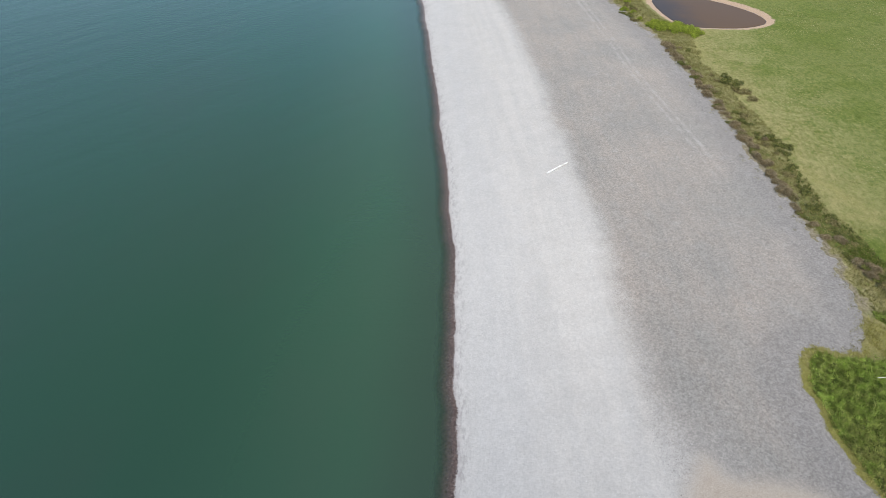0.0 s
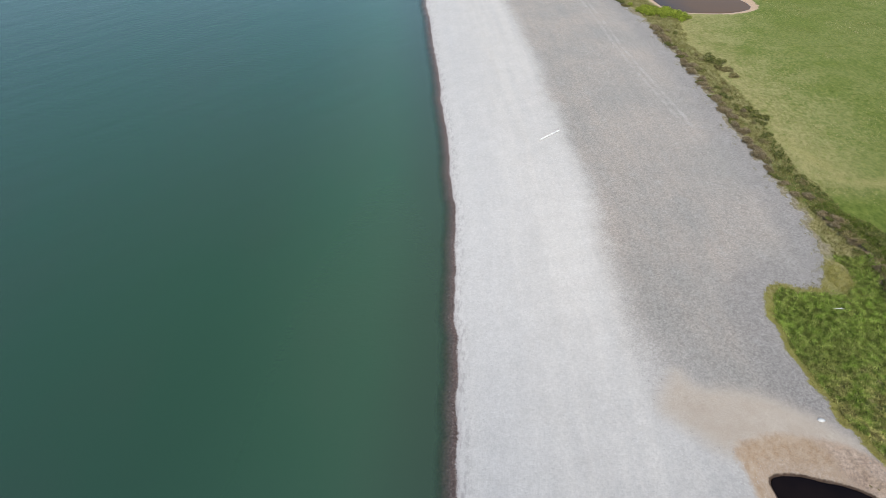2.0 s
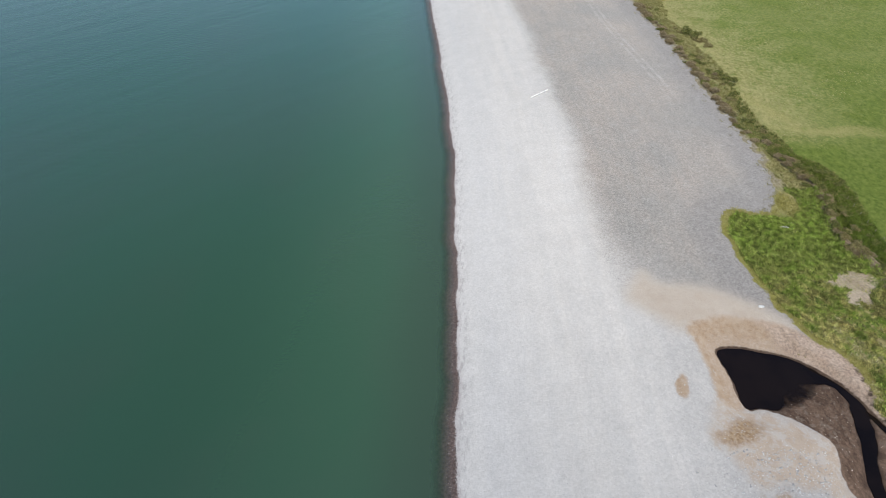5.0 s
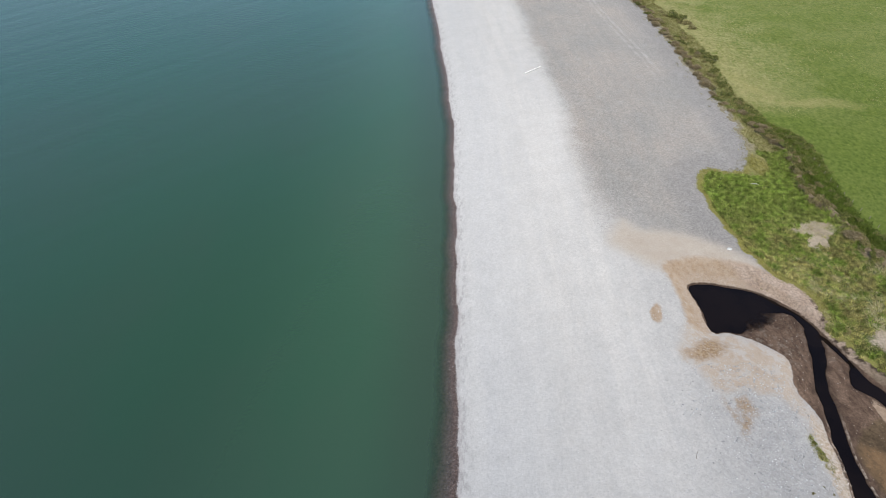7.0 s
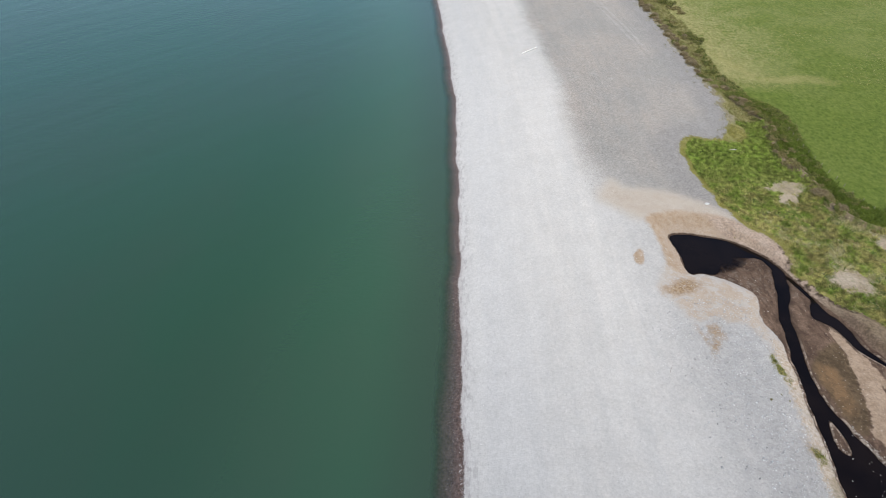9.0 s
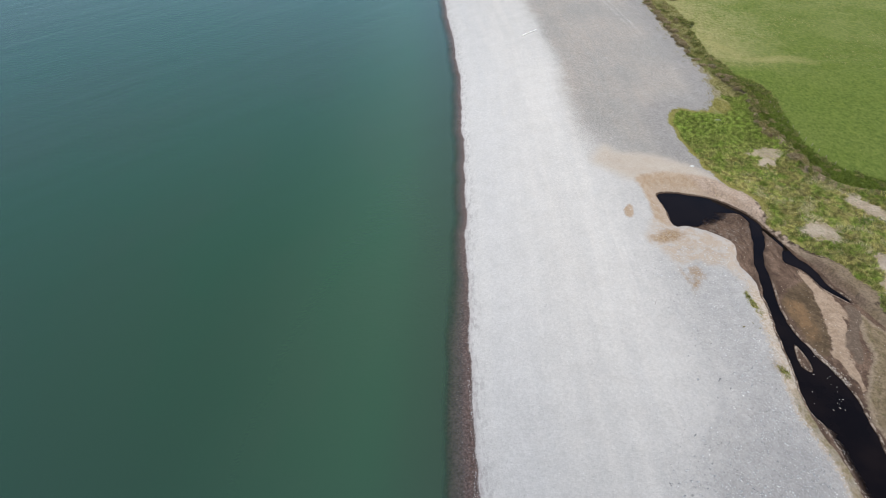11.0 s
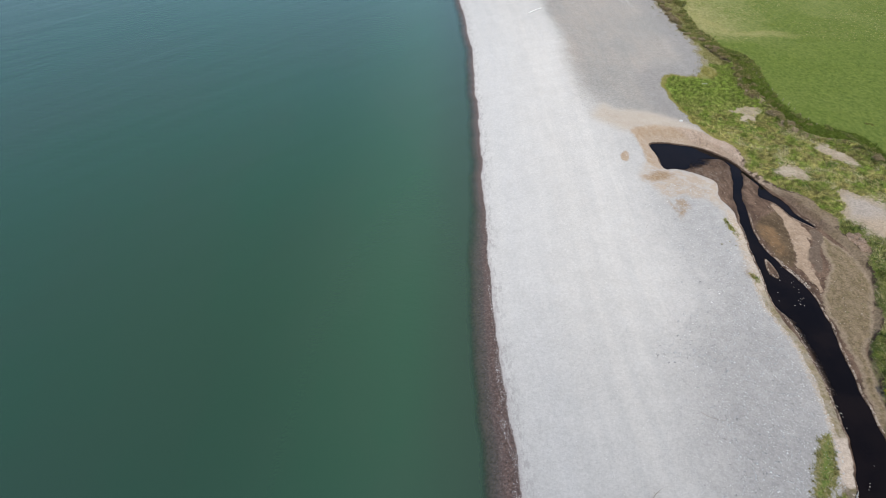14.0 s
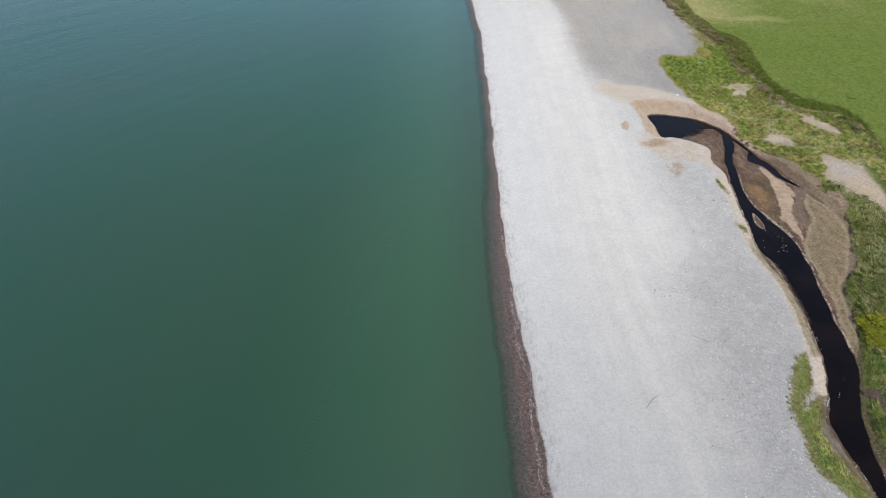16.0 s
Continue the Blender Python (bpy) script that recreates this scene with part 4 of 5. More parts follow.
def plain(name, a, b, scale=3.0, rough=0.85, bump=0.02, spec=0.3):
    """Two tones by grain and stains."""
    m = Tree(name)
    n = m.noise(scale, 5)
    c = m.mix(m.step(n, 0.3, 0.7), a, b)
    c = m.tone(c, m.step(m.noise(scale * 0.25, 3), 0.3, 0.7, 0.85, 1.15))
    return m.done(c, rough, m.bump(n, bump, 0.7), spec)


def scattered(name, tones, rough=0.85, drift=None, thin=0.0, clumps=(0.75, 1.2)):
    """Each small piece takes one of three tones; thin blades and leaves let some light through."""
    m = Tree(name)
    r = m.node("ShaderNodeNewGeometry").outputs["Random Per Island"]
    c = m.mix(m.step(r, 0.0, 0.5), tones[0], tones[1])
    c = m.mix(m.step(r, 0.5, 1.0), c, tones[2])
    if drift:
        sep = m.node("ShaderNodeSeparateXYZ")
        m.put(sep.inputs[0], m.pos)
        c = m.mix(m.math("MULTIPLY", m.step(m.noise(0.26, 5, rough=0.7), 0.38, 0.58, 0.0, 0.9), m.step(sep.outputs[1], 56.0, 34.0, 0.2, 1.0)), c, m.tone(drift, m.step(r, 0.0, 1.0, 0.55, 1.35)))
        c = m.tone(c, m.math("MULTIPLY", m.step(m.noise(0.12, 4, rough=0.6), 0.35, 0.65, 0.88, 1.15), m.step(sep.outputs[1], 36.0, 54.0, 1.0, 1.06)))
    c = m.tone(c, m.step(m.noise(0.85, 5, rough=0.65), 0.35, 0.65, *clumps))
    m.done(c, rough, None, 0.2)
    if thin:
        through_leaf, both = m.node("ShaderNodeBsdfTranslucent"), m.node("ShaderNodeMixShader")
        m.put(through_leaf.inputs[0], c), m.put(both.inputs[0], thin)
        m.put(both.inputs[1], m.bsdf.outputs[0]), m.put(both.inputs[2], through_leaf.outputs[0])
        m.put(m.nt.nodes["Material Output"].inputs[0], both.outputs[0])
    return m.mat


def leafy(name, tones):
    """Leaves of a shrub."""
    return scattered(name, tones, 0.7, None, 0.08)


M_BEACH, M_LAND, M_BED = (ground_material(kind) for kind in ("beach", "land", "bed"))
M_SEA = sea_material()
M_STREAM = still_water("stream_water", (0.006, 0.004, 0.004), (0.011, 0.007, 0.006))
M_POND = still_water("pond_water", (0.09, 0.066, 0.05), (0.165, 0.092, 0.038), 0.08, 0.004, 0.3, (94.0, 110.0), 0.12)
M_BLEACHED = plain("bleached_wood", (0.88, 0.86, 0.82), (0.78, 0.75, 0.70), 6.0, 0.8)
M_DRIFT = plain("driftwood", (0.22, 0.19, 0.16), (0.34, 0.30, 0.26), 8.0, 0.9)
M_GREYWOOD = plain("grey_driftwood", (0.50, 0.46, 0.41), (0.36, 0.33, 0.29), 8.0, 0.85)
M_WHITE = plain("white_stone", (0.66, 0.65, 0.63), (0.55, 0.54, 0.52), 5.0, 0.7)
M_EARTH = plain("earth", (0.19, 0.125, 0.085), (0.33, 0.24, 0.175), 3.0, 0.95, 0.05)
M_TWIG = plain("shrub_stem", (0.10, 0.08, 0.06), (0.20, 0.17, 0.13), 12.0, 0.9)
M_PALE_STONES = scattered("pale_stones", ((0.45, 0.445, 0.44), (0.51, 0.50, 0.485), (0.58, 0.57, 0.555)))
M_COBBLE = scattered("mixed_cobbles", ((0.34, 0.33, 0.32), (0.45, 0.44, 0.425), (0.64, 0.63, 0.61)))
M_GREY_STONES = scattered("grey_stones", ((0.23, 0.225, 0.22), (0.30, 0.28, 0.265), (0.37, 0.345, 0.33)))
M_WET_STONES = scattered("wet_stones", ((0.05, 0.038, 0.036), (0.10, 0.075, 0.07), (0.20, 0.17, 0.16)), 0.35)
M_STREAM_STONE = plain("stream_stone", (0.56, 0.50, 0.43), (0.42, 0.36, 0.30), 6.0, 0.8)
M_STREAM_GRAVEL = scattered("stream_gravel", ((0.30, 0.24, 0.19), (0.46, 0.39, 0.32), (0.66, 0.60, 0.52)))
M_FOAM = plain("foam", (0.80, 0.80, 0.80), (0.62, 0.61, 0.60), 5.0, 0.6)
M_TALL = scattered("tall_grass", ((0.155, 0.255, 0.036), (0.235, 0.325, 0.052), (0.36, 0.41, 0.12)), 0.85, (0.47, 0.41, 0.165), 0.28, (0.5, 1.42))
M_BANK = scattered("bank_grass", ((0.030, 0.060, 0.009), (0.062, 0.112, 0.017), (0.13, 0.165, 0.04)), 0.85, (0.17, 0.165, 0.055), 0.15, (0.42, 1.7))
M_SLOPE = scattered("slope_grass", ((0.06, 0.098, 0.013), (0.108, 0.155, 0.022), (0.17, 0.205, 0.042)))
M_DARK = scattered("dark_tussock", ((0.04, 0.065, 0.01), (0.075, 0.11, 0.018), (0.13, 0.16, 0.035)))
M_BELT = scattered("belt_grass", ((0.105, 0.115, 0.03), (0.205, 0.195, 0.065), (0.34, 0.30, 0.14)))
M_GOLD = scattered("gold_grass", ((0.18, 0.175, 0.042), (0.28, 0.26, 0.072), (0.40, 0.355, 0.12)))
M_SHORT = scattered("short_grass", ((0.085, 0.15, 0.018), (0.16, 0.225, 0.04), (0.27, 0.26, 0.085)))
M_STRAW = scattered("dead_stalks", ((0.26, 0.24, 0.09), (0.37, 0.33, 0.15), (0.52, 0.47, 0.30)))
M_BROWN_LEAF = leafy("brown_scrub_leaf", ((0.10, 0.09, 0.034), (0.205, 0.175, 0.07), (0.33, 0.285, 0.135)))
M_GREY_LEAF = leafy("grey_scrub_leaf", ((0.14, 0.105, 0.05), (0.26, 0.205, 0.115), (0.41, 0.345, 0.225)))
M_OLIVE_LEAF = leafy("olive_scrub_leaf", ((0.06, 0.072, 0.016), (0.13, 0.142, 0.036), (0.23, 0.22, 0.07)))
M_GREEN_LEAF = leafy("green_scrub_leaf", ((0.12, 0.17, 0.018), (0.25, 0.31, 0.035), (0.38, 0.42, 0.07)))
M_GORSE_LEAF = leafy("gorse_leaf", ((0.10, 0.13, 0.015), (0.24, 0.25, 0.02), (0.42, 0.38, 0.03)))


# ---- helpers for meshes ----
def mesh_object(name, verts, faces, material, parent=None):
    """One mesh from arrays; faces all have the same number of corners."""
    me = bpy.data.meshes.new(name)
    verts, faces = np.asarray(verts, np.float32), np.asarray(faces, np.int32)
    k = faces.shape[1]
    me.vertices.add(len(verts)), me.loops.add(faces.size), me.polygons.add(len(faces))
    me.vertices.foreach_set("co", verts.ravel())
    me.loops.foreach_set("vertex_index", faces.ravel())
    me.polygons.foreach_set("loop_start", np.arange(0, faces.size, k, dtype=np.int32))
    me.update(calc_edges=True)
    me.materials.append(material)
    ob = new(name, me)
    ob.parent = parent
    return ob


def part(name, bm, material, parent=None, label=""):
    me = bpy.data.meshes.new(name)
    bm.to_mesh(me)
    bm.free()
    me.materials.append(material)
    ob = new(name, me)
    ob.parent = parent
    return tagged(ob, label)


def sheet(xs, ys):
    gx, gy = np.meshgrid(xs, ys)
    nx, ny = len(xs), len(ys)
    i = (np.arange(ny - 1)[:, None] * nx + np.arange(nx - 1)[None]).ravel()
    return gx.ravel(), gy.ravel(), np.stack([i, i + 1, i + nx + 1, i + nx], 1)


def growing(start, first, ratio, end):
    out, step = [start], first
    while abs(out[-1]) < abs(end):
        out.append(out[-1] + step)
        step *= ratio
    return np.array(out[1:])


def add_float(me, name, values):
    a = me.attributes.new(name, "FLOAT", "POINT")
    a.data.foreach_set("value", np.asarray(values, np.float32))


# ---- ground ----
gxs = np.concatenate([growing(-14, -1.5, 1.35, -4200)[::-1], np.arange(-14, 44, 0.45), np.arange(44, 84, 0.3), np.arange(84, 112, 0.45), np.arange(112, 190, 1.0), growing(190, 1.5, 1.3, 4200)])
gys = np.concatenate([growing(-98, -1.5, 1.35, -4200)[::-1], np.arange(-98, 75, 0.32), np.arange(75, 290, 0.7), growing(290, 1.5, 1.3, 4200)])
X, Y, F = sheet(gxs, gys)
Z, D = land(X, Y)
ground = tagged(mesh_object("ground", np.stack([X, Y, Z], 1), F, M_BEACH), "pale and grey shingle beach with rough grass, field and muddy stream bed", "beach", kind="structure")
for key, value in D.items():
    add_float(ground.data, key, np.clip(value, -60, 60))
ground.data.polygons.foreach_set("use_smooth", np.ones(len(F), bool))
ground.data.materials.append(M_LAND), ground.data.materials.append(M_BED)
grown_over = (D["veg"][F] > -1.6).any(1) | (D["pond"][F] > -8).any(1)
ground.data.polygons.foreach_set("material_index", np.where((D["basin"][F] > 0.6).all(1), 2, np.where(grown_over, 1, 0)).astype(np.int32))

# ---- sea, stream, pond ----
sxs = np.concatenate([growing(-30, -2, 1.3, -4200)[::-1], np.arange(-30, 6.5, 0.6)])
sys_ = np.concatenate([growing(-100, -2, 1.35, -4200)[::-1], np.arange(-100, 280, 1.0), growing(280, 2, 1.3, 4200)])
SX, SY, SF = sheet(sxs, sys_)
SZ, SD = land(SX, SY)
keep = (SZ[SF] < 0.25).any(1) & (SD["shore"][SF] < 4).all(1)
sea = tagged(mesh_object("sea", np.stack([SX, SY, SX * 0], 1), SF[keep], M_SEA), "calm green sea water lapping a shingle shore", "sea", kind="structure")
add_float(sea.data, "depth", np.clip(-SZ, -1, 20))

WX, WY, WF = sheet(np.arange(46, 80, 0.35), np.arange(-160, 30, 0.4))
WZ, WD = land(WX, WY)
keep = (WD["water"][WF] > -6).any(1) & (WD["basin"][WF] > -1.5).all(1)
stream = mesh_object("stream", np.stack([WX, WY, WX * 0 + STREAM_Z], 1), WF[keep], M_STREAM)
add_float(stream.data, "depth", STREAM_Z - WZ)
tagged(stream, "dark peaty stream water in a muddy bed", "stream", kind="structure")
PX, PY, PF = sheet(np.arange(80, 132, 1.0), np.arange(215, 266, 1.0))
keep = (inside(POND, PX, PY)[PF] > -2.5).all(1)
pond = mesh_object("pond", np.stack([PX, PY, PX * 0 + POND_Z], 1), PF[keep], M_POND)
add_float(pond.data, "depth", POND_Z - land(PX, PY)[0] + 0.1)
tagged(pond, "brown field pond with a trodden sandy rim", "pond", kind="structure")


# ---- driftwood and single objects ----
def limb(bm, points, radii, sides=7, seed=0):
    """A tapering, slightly crooked rod through the points."""
    rng = random.Random(seed)
    rings = []
    for i, (p, r) in enumerate(zip(points, radii)):
        p = Vector(p)
        a, b = Vector(points[max(i - 1, 0)]), Vector(points[min(i + 1, len(points) - 1)])
        along = (b - a).normalized()
        side = along.cross(Vector((0.1, 0.2, 1))).normalized()
        up = side.cross(along)
        rings.append([bm.verts.new(p + (side * math.cos(t) + up * math.sin(t)) * r * rng.uniform(0.85, 1.15)) for t in (2 * math.pi * k / sides for k in range(sides))])
    for one, two in zip(rings, rings[1:]):
        for k in range(sides):
            bm.faces.new((one[k], one[(k + 1) % sides], two[(k + 1) % sides], two[k]))
    bm.faces.new(rings[0][::-1]), bm.faces.new(rings[-1])


def lying(x0, y0, x1, y1, n, radius, bend=0.0, lift=0.6):
    """Points of a rod that lies on the ground."""
    pts = []
    for i in range(n):
        t = i / (n - 1)
        off = bend * math.sin(math.pi * t)
        x, y = x0 + (x1 - x0) * t - (y1 - y0) * off, y0 + (y1 - y0) * t + (x1 - x0) * off
        pts.append((x, y, ground_z(x, y) + radius * lift))
    return pts


bm = bmesh.new()
pole_points = lying(25.4, 121.6, 31.0, 125.4, 9, 0.23, 0.006, 0.9)
rise = max(p[2] - pole_points[0][2] - (pole_points[-1][2] - pole_points[0][2]) * i / 8 for i, p in enumerate(pole_points))
pole_points = [(p[0], p[1], pole_points[0][2] + (pole_points[-1][2] - pole_points[0][2]) * i / 8 + rise) for i, p in enumerate(pole_points)]
limb(bm, pole_points, [0.20, 0.23, 0.24, 0.24, 0.235, 0.23, 0.22, 0.21, 0.17], 9, 1)
tagged(part("pole", bm, M_BLEACHED), "long straight bleached white pole lying on shingle", "pole")


def branch(points, radii, twigs, material, label, seed):
    bm = bmesh.new()
    limb(bm, points, radii, 6, seed)
    stem = tagged(part("branch", bm, material), label, "branch")
    rng = random.Random(seed)
    for at, dx, dy, dz in twigs:
        p = Vector(points[at])
        bm = bmesh.new()
        q = [p + Vector((dx, dy, dz)) * t + Vector((rng.uniform(-0.04, 0.04), rng.uniform(-0.04, 0.04), 0)) for t in (0, 0.35, 0.7, 1)]
        limb(bm, q, [radii[at] * 0.7, radii[at] * 0.5, radii[at] * 0.4, 0.012], 5, seed + at)
        part("twig", bm, material, stem)
    return stem


branch(lying(19.8, -72.8, 22.5, -70.3, 8, 0.07, 0.05), [0.05, 0.055, 0.05, 0.045, 0.04, 0.035, 0.03, 0.015], [(3, 0.5, -0.45, 0.25), (4, -0.2, 0.7, 0.15), (5, 0.55, -0.1, 0.2)], M_DRIFT, "grey-brown forked driftwood branch lying on pale shingle", 3)
branch(lying(32.3, -57.8, 35.8, -59.4, 8, 0.05, -0.09), [0.025, 0.03, 0.03, 0.028, 0.025, 0.02, 0.016, 0.01], [(4, 0.3, 0.35, 0.1)], M_DRIFT, "thin curved driftwood branch lying on pale shingle", 4)
branch(lying(36.4, -10.1, 37.2, -8.6, 6, 0.03, 0.04), [0.03, 0.035, 0.035, 0.03, 0.02, 0.012], [(3, 0.25, 0.2, 0.08)], M_DRIFT, "short grey-brown driftwood stick lying on shingle", 5)
branch(lying(50.6, -72.2, 51.9, -70.6, 6, 0.10, 0.02, 1.6), [0.10, 0.11, 0.11, 0.10, 0.09, 0.07], [(3, -0.3, 0.3, 0.1)], M_GREYWOOD, "pale weathered log stranded on the stream bank", 6)


branch(lying(73.0, 61.0, 74.9, 60.7, 7, 0.09, 0.05, 5.5), [0.03, 0.05, 0.055, 0.05, 0.05, 0.04, 0.02], [(4, 0.25, 0.3, 0.12)], M_BLEACHED, "bleached white driftwood branch lying in rough grass", 7)


def fence_post(x, y, seed):
    """A split, slightly leaning post with a weathered top."""
    rng = random.Random(seed)
    lean_x, lean_y, tall = rng.uniform(-0.12, 0.12), rng.uniform(-0.12, 0.12), rng.uniform(0.85, 1.05)
    z = ground_z(x, y)
    bm = bmesh.new()
    limb(bm, [(x, y, z - 0.3), (x + lean_x * 0.3, y + lean_y * 0.3, z + tall * 0.4), (x + lean_x * 0.9, y + lean_y * 0.9, z + tall * 0.95), (x + lean_x, y + lean_y, z + tall)], [0.055, 0.05, 0.048, 0.035], 8, seed)
    return tagged(part("fence_post", bm, M_DRIFT), "weathered grey wooden fence post at the edge of the field", "fence post", "fence posts along the field")


for i in range(13):
    post_y = 72.2 - 3.05 * i
    fence_post(float(np.interp(post_y, [36, 40, 44, 50, 56, 66, 72], [97.0, 95.6, 94.9, 94.3, 93.7, 93.5, 93.9])), post_y, 400 + i)


def stone_mesh(bm, centre, size, seed, flat=0.6, jag=0.28, fine=2):
    """A rounded, uneven boulder."""
    rng = random.Random(seed)
    made = bmesh.ops.create_icosphere(bm, subdivisions=fine, radius=1.0)["verts"]
    shift = Vector((rng.uniform(0, 50), rng.uniform(0, 50), 0))
    for v in made:
        v.co *= 1 + jag * noise.noise(v.co * 1.3 + shift) + (rng.uniform(-0.3, 0.3) if jag > 0.4 else 0)
        v.co = Vector((v.co.x * size[0], v.co.y * size[1], v.co.z * size[2] * flat)) + Vector(centre)


def boulder(name, x, y, sx, sy, sz, material, label, category, seed, z=None, turn=0.0, group="", jag=0.28, fine=2):
    bm = bmesh.new()
    stone_mesh(bm, (0, 0, 0), (sx, sy, sz), seed, 0.6, jag, fine)
    ob = tagged(part(name, bm, material), label, category, group)
    ob.data.polygons.foreach_set("use_smooth", [jag < 0.4] * len(ob.data.polygons))
    ob.matrix_world = pose(x, y, (ground_z(x, y) if z is None else z) + sz * 0.25, 0, 0, turn)
    return ob


boulder("boulder", 58.6, 36.6, 0.58, 0.34, 0.45, M_WHITE, "small white boulder lying on grey shingle", "boulder", 8, None, -15)


# ---- shrubs ----
def clump_leaves(rng, n, rx, ry, h, leaf, lumps, spiky=0.0, slim=1.0):
    """Leaf triangles in uneven clumps over a low dome; three corners each."""
    centres = [(rng.uniform(-0.75, 0.75) * rx, rng.uniform(-0.75, 0.75) * ry, rng.uniform(0.25, 0.8) * h, rng.uniform(0.28, 0.5)) for _ in range(lumps)]
    v = np.zeros((n, 3, 3))
    for i in range(n):
        cx, cy, cz, r = centres[rng.randrange(lumps)]
        a, b = rng.uniform(0, 2 * math.pi), rng.uniform(-0.35, 1.0)
        k = math.sqrt(max(0.0, 1 - b * b)) * rng.uniform(0.75, 1.08)
        p = Vector((cx + r * rx * k * math.cos(a), cy + r * ry * k * math.sin(a), max(0.03, cz + r * h * b * rng.uniform(0.8, 1.15))))
        out = Vector((math.cos(a) * k, math.sin(a) * k, b + 0.4)).normalized()
        side = out.cross(Vector((rng.uniform(-1, 1), rng.uniform(-1, 1), rng.uniform(-1, 1)))).normalized()
        tip = (out * (0.4 + spiky) + side.cross(out) * rng.uniform(-1, 1)).normalized()
        size = leaf * rng.uniform(0.6, 1.5)
        v[i] = p - side * size * 0.5 * slim, p + side * size * 0.5 * slim, p + tip * size * 1.25
    return v.reshape(-1, 3), np.arange(n * 3).reshape(-1, 3)


def shrub(material, label, rx, ry, h, leaves, leaf, lumps, seed, spiky=0.0, slim=1.0):
    rng = random.Random(seed)
    root = tagged(new("shrub"), label, "shrub", "shrubs along the beach edge")
    v, f = clump_leaves(rng, leaves, rx, ry, h, leaf, lumps, spiky, slim)
    mesh_object("crown", v, f, material, root)
    for i in range(6):
        a = 2 * math.pi * i / 6 + rng.uniform(-0.4, 0.4)
        x, y = math.cos(a) * rx * 0.6, math.sin(a) * ry * 0.6
        bm = bmesh.new()
        limb(bm, [(x * 0.1, y * 0.1, -0.1), (x * 0.5, y * 0.5, h * 0.35), (x, y, h * 0.75)], [0.05, 0.035, 0.012], 5, seed + i)
        part("stem", bm, M_TWIG, root)
    return root


KINDS = [
    shrub(M_BROWN_LEAF, "low brown bramble shrub on rough grass", 1.5, 1.3, 1.1, 900, 0.20, 9, 21),
    shrub(M_GREY_LEAF, "bare grey-brown twiggy shrub beside the shingle", 1.5, 1.3, 1.1, 2300, 0.36, 10, 22, 0.9, 0.16),
    shrub(M_OLIVE_LEAF, "dense dark olive-green shrub beside the field", 1.7, 1.4, 1.3, 1000, 0.20, 9, 23),
    shrub(M_GREEN_LEAF, "bright green bushy shrub beside the pond", 1.9, 1.6, 1.5, 1100, 0.22, 10, 24),
    shrub(M_GORSE_LEAF, "yellow-green gorse bush on the stream bank", 1.7, 1.5, 1.3, 1100, 0.17, 12, 25),
]
used = set()


def plant(kind, x, y, size=1.0, tall=1.0, turn=None, rng=random.Random(5)):
    turn = rng.uniform(0, 360) if turn is None else turn
    m = pose(x, y, ground_z(x, y) - 0.05, 0, 0, turn)
    ob = KINDS[kind]
    if kind in used:
        ob = copy_thing(ob, m)
    used.add(kind)
    ob.matrix_world = m @ Matrix.Diagonal((size * rng.uniform(0.75, 1.4), size * rng.uniform(0.75, 1.15), size * tall, 1))
    return ob


rng = random.Random(31)
# scrub belt between shingle and field, from the pond southwards
for i in range(124):
    y = 205 - i * 0.9 + rng.uniform(-1.2, 1.2)
    edge = float(np.interp(y, [70, 78, 92, 104, 148, 189, 226], [81, 81.5, 82.5, 80.6, 80, 78.6, 74.5]))
    for k in range(2):
        x = edge + (0.6 if k == 0 else rng.uniform(3, 6.5)) + rng.uniform(-0.6, 1.5)
        if rng.random() < (0.62 if k == 0 else 0.12):
            kind = rng.choice((0, 1, 1, 2, 1) if k == 0 else (0, 2, 1, 0, 2))
            plant(kind, x, y, rng.uniform(0.4, 1.05), rng.uniform(0.45, 0.85))
# dark bushes on the field's edge
for x, y, s in ((89.2, 175.5, 1.6), (91.0, 172.0, 1.5), (92.0, 167.5, 1.3), (92.4, 163, 1.1), (90, 169, 1.2), (88.6, 139.5, 1.1), (89.6, 135.5, 1.3), (88.8, 132.5, 0.9), (85.9, 115.6, 1.0)):
    plant(2 if y > 171 or y < 140 else 0, x, y, s, 0.7)
# the thicket beside the pond
for i in range(22):
    t = i / 21
    plant(3, 78 + 15 * t + rng.uniform(-1.3, 1.3), 222 - 8 * t + rng.uniform(-4, 4) * (1 - 0.5 * t), rng.uniform(1.0, 1.5), 0.9)
for i in range(12):
    plant(rng.choice((0, 2, 3)), 69.5 + rng.uniform(0, 6.5), 248 - i * 1.9, rng.uniform(0.7, 1.1), 0.8)
# the hedge bank that bends round the rough grass
for i in range(150):
    y = 92 - i * 0.64
    x = float(np.interp(-y, [-v for v in HEDGE_Y], HEDGE_X)) - 1.5 + rng.uniform(-1.2, 1.2)
    if (y > 32 and rng.random() < 0.8) or i % 4 == 0:
        plant(rng.choice((1, 0, 0, 2, 2)) if y > 30 else rng.choice((0, 1, 2)), x, y + rng.uniform(-0.8, 0.8), rng.uniform(0.4, 0.95), rng.uniform(0.6, 0.95))
# low dark thicket between the hedge bank and the field
for i in range(34):
    y = 108 - i * 2.5
    x = float(np.interp(y, FIELD_Y, FIELD_X)) - rng.uniform(0.5, 5.0)
    if y < 40:
        x -= 1.0
    plant(rng.choice((2, 2, 2, 0)), x, y + rng.uniform(-0.8, 0.8), rng.uniform(0.5, 1.0), rng.uniform(0.35, 0.6))
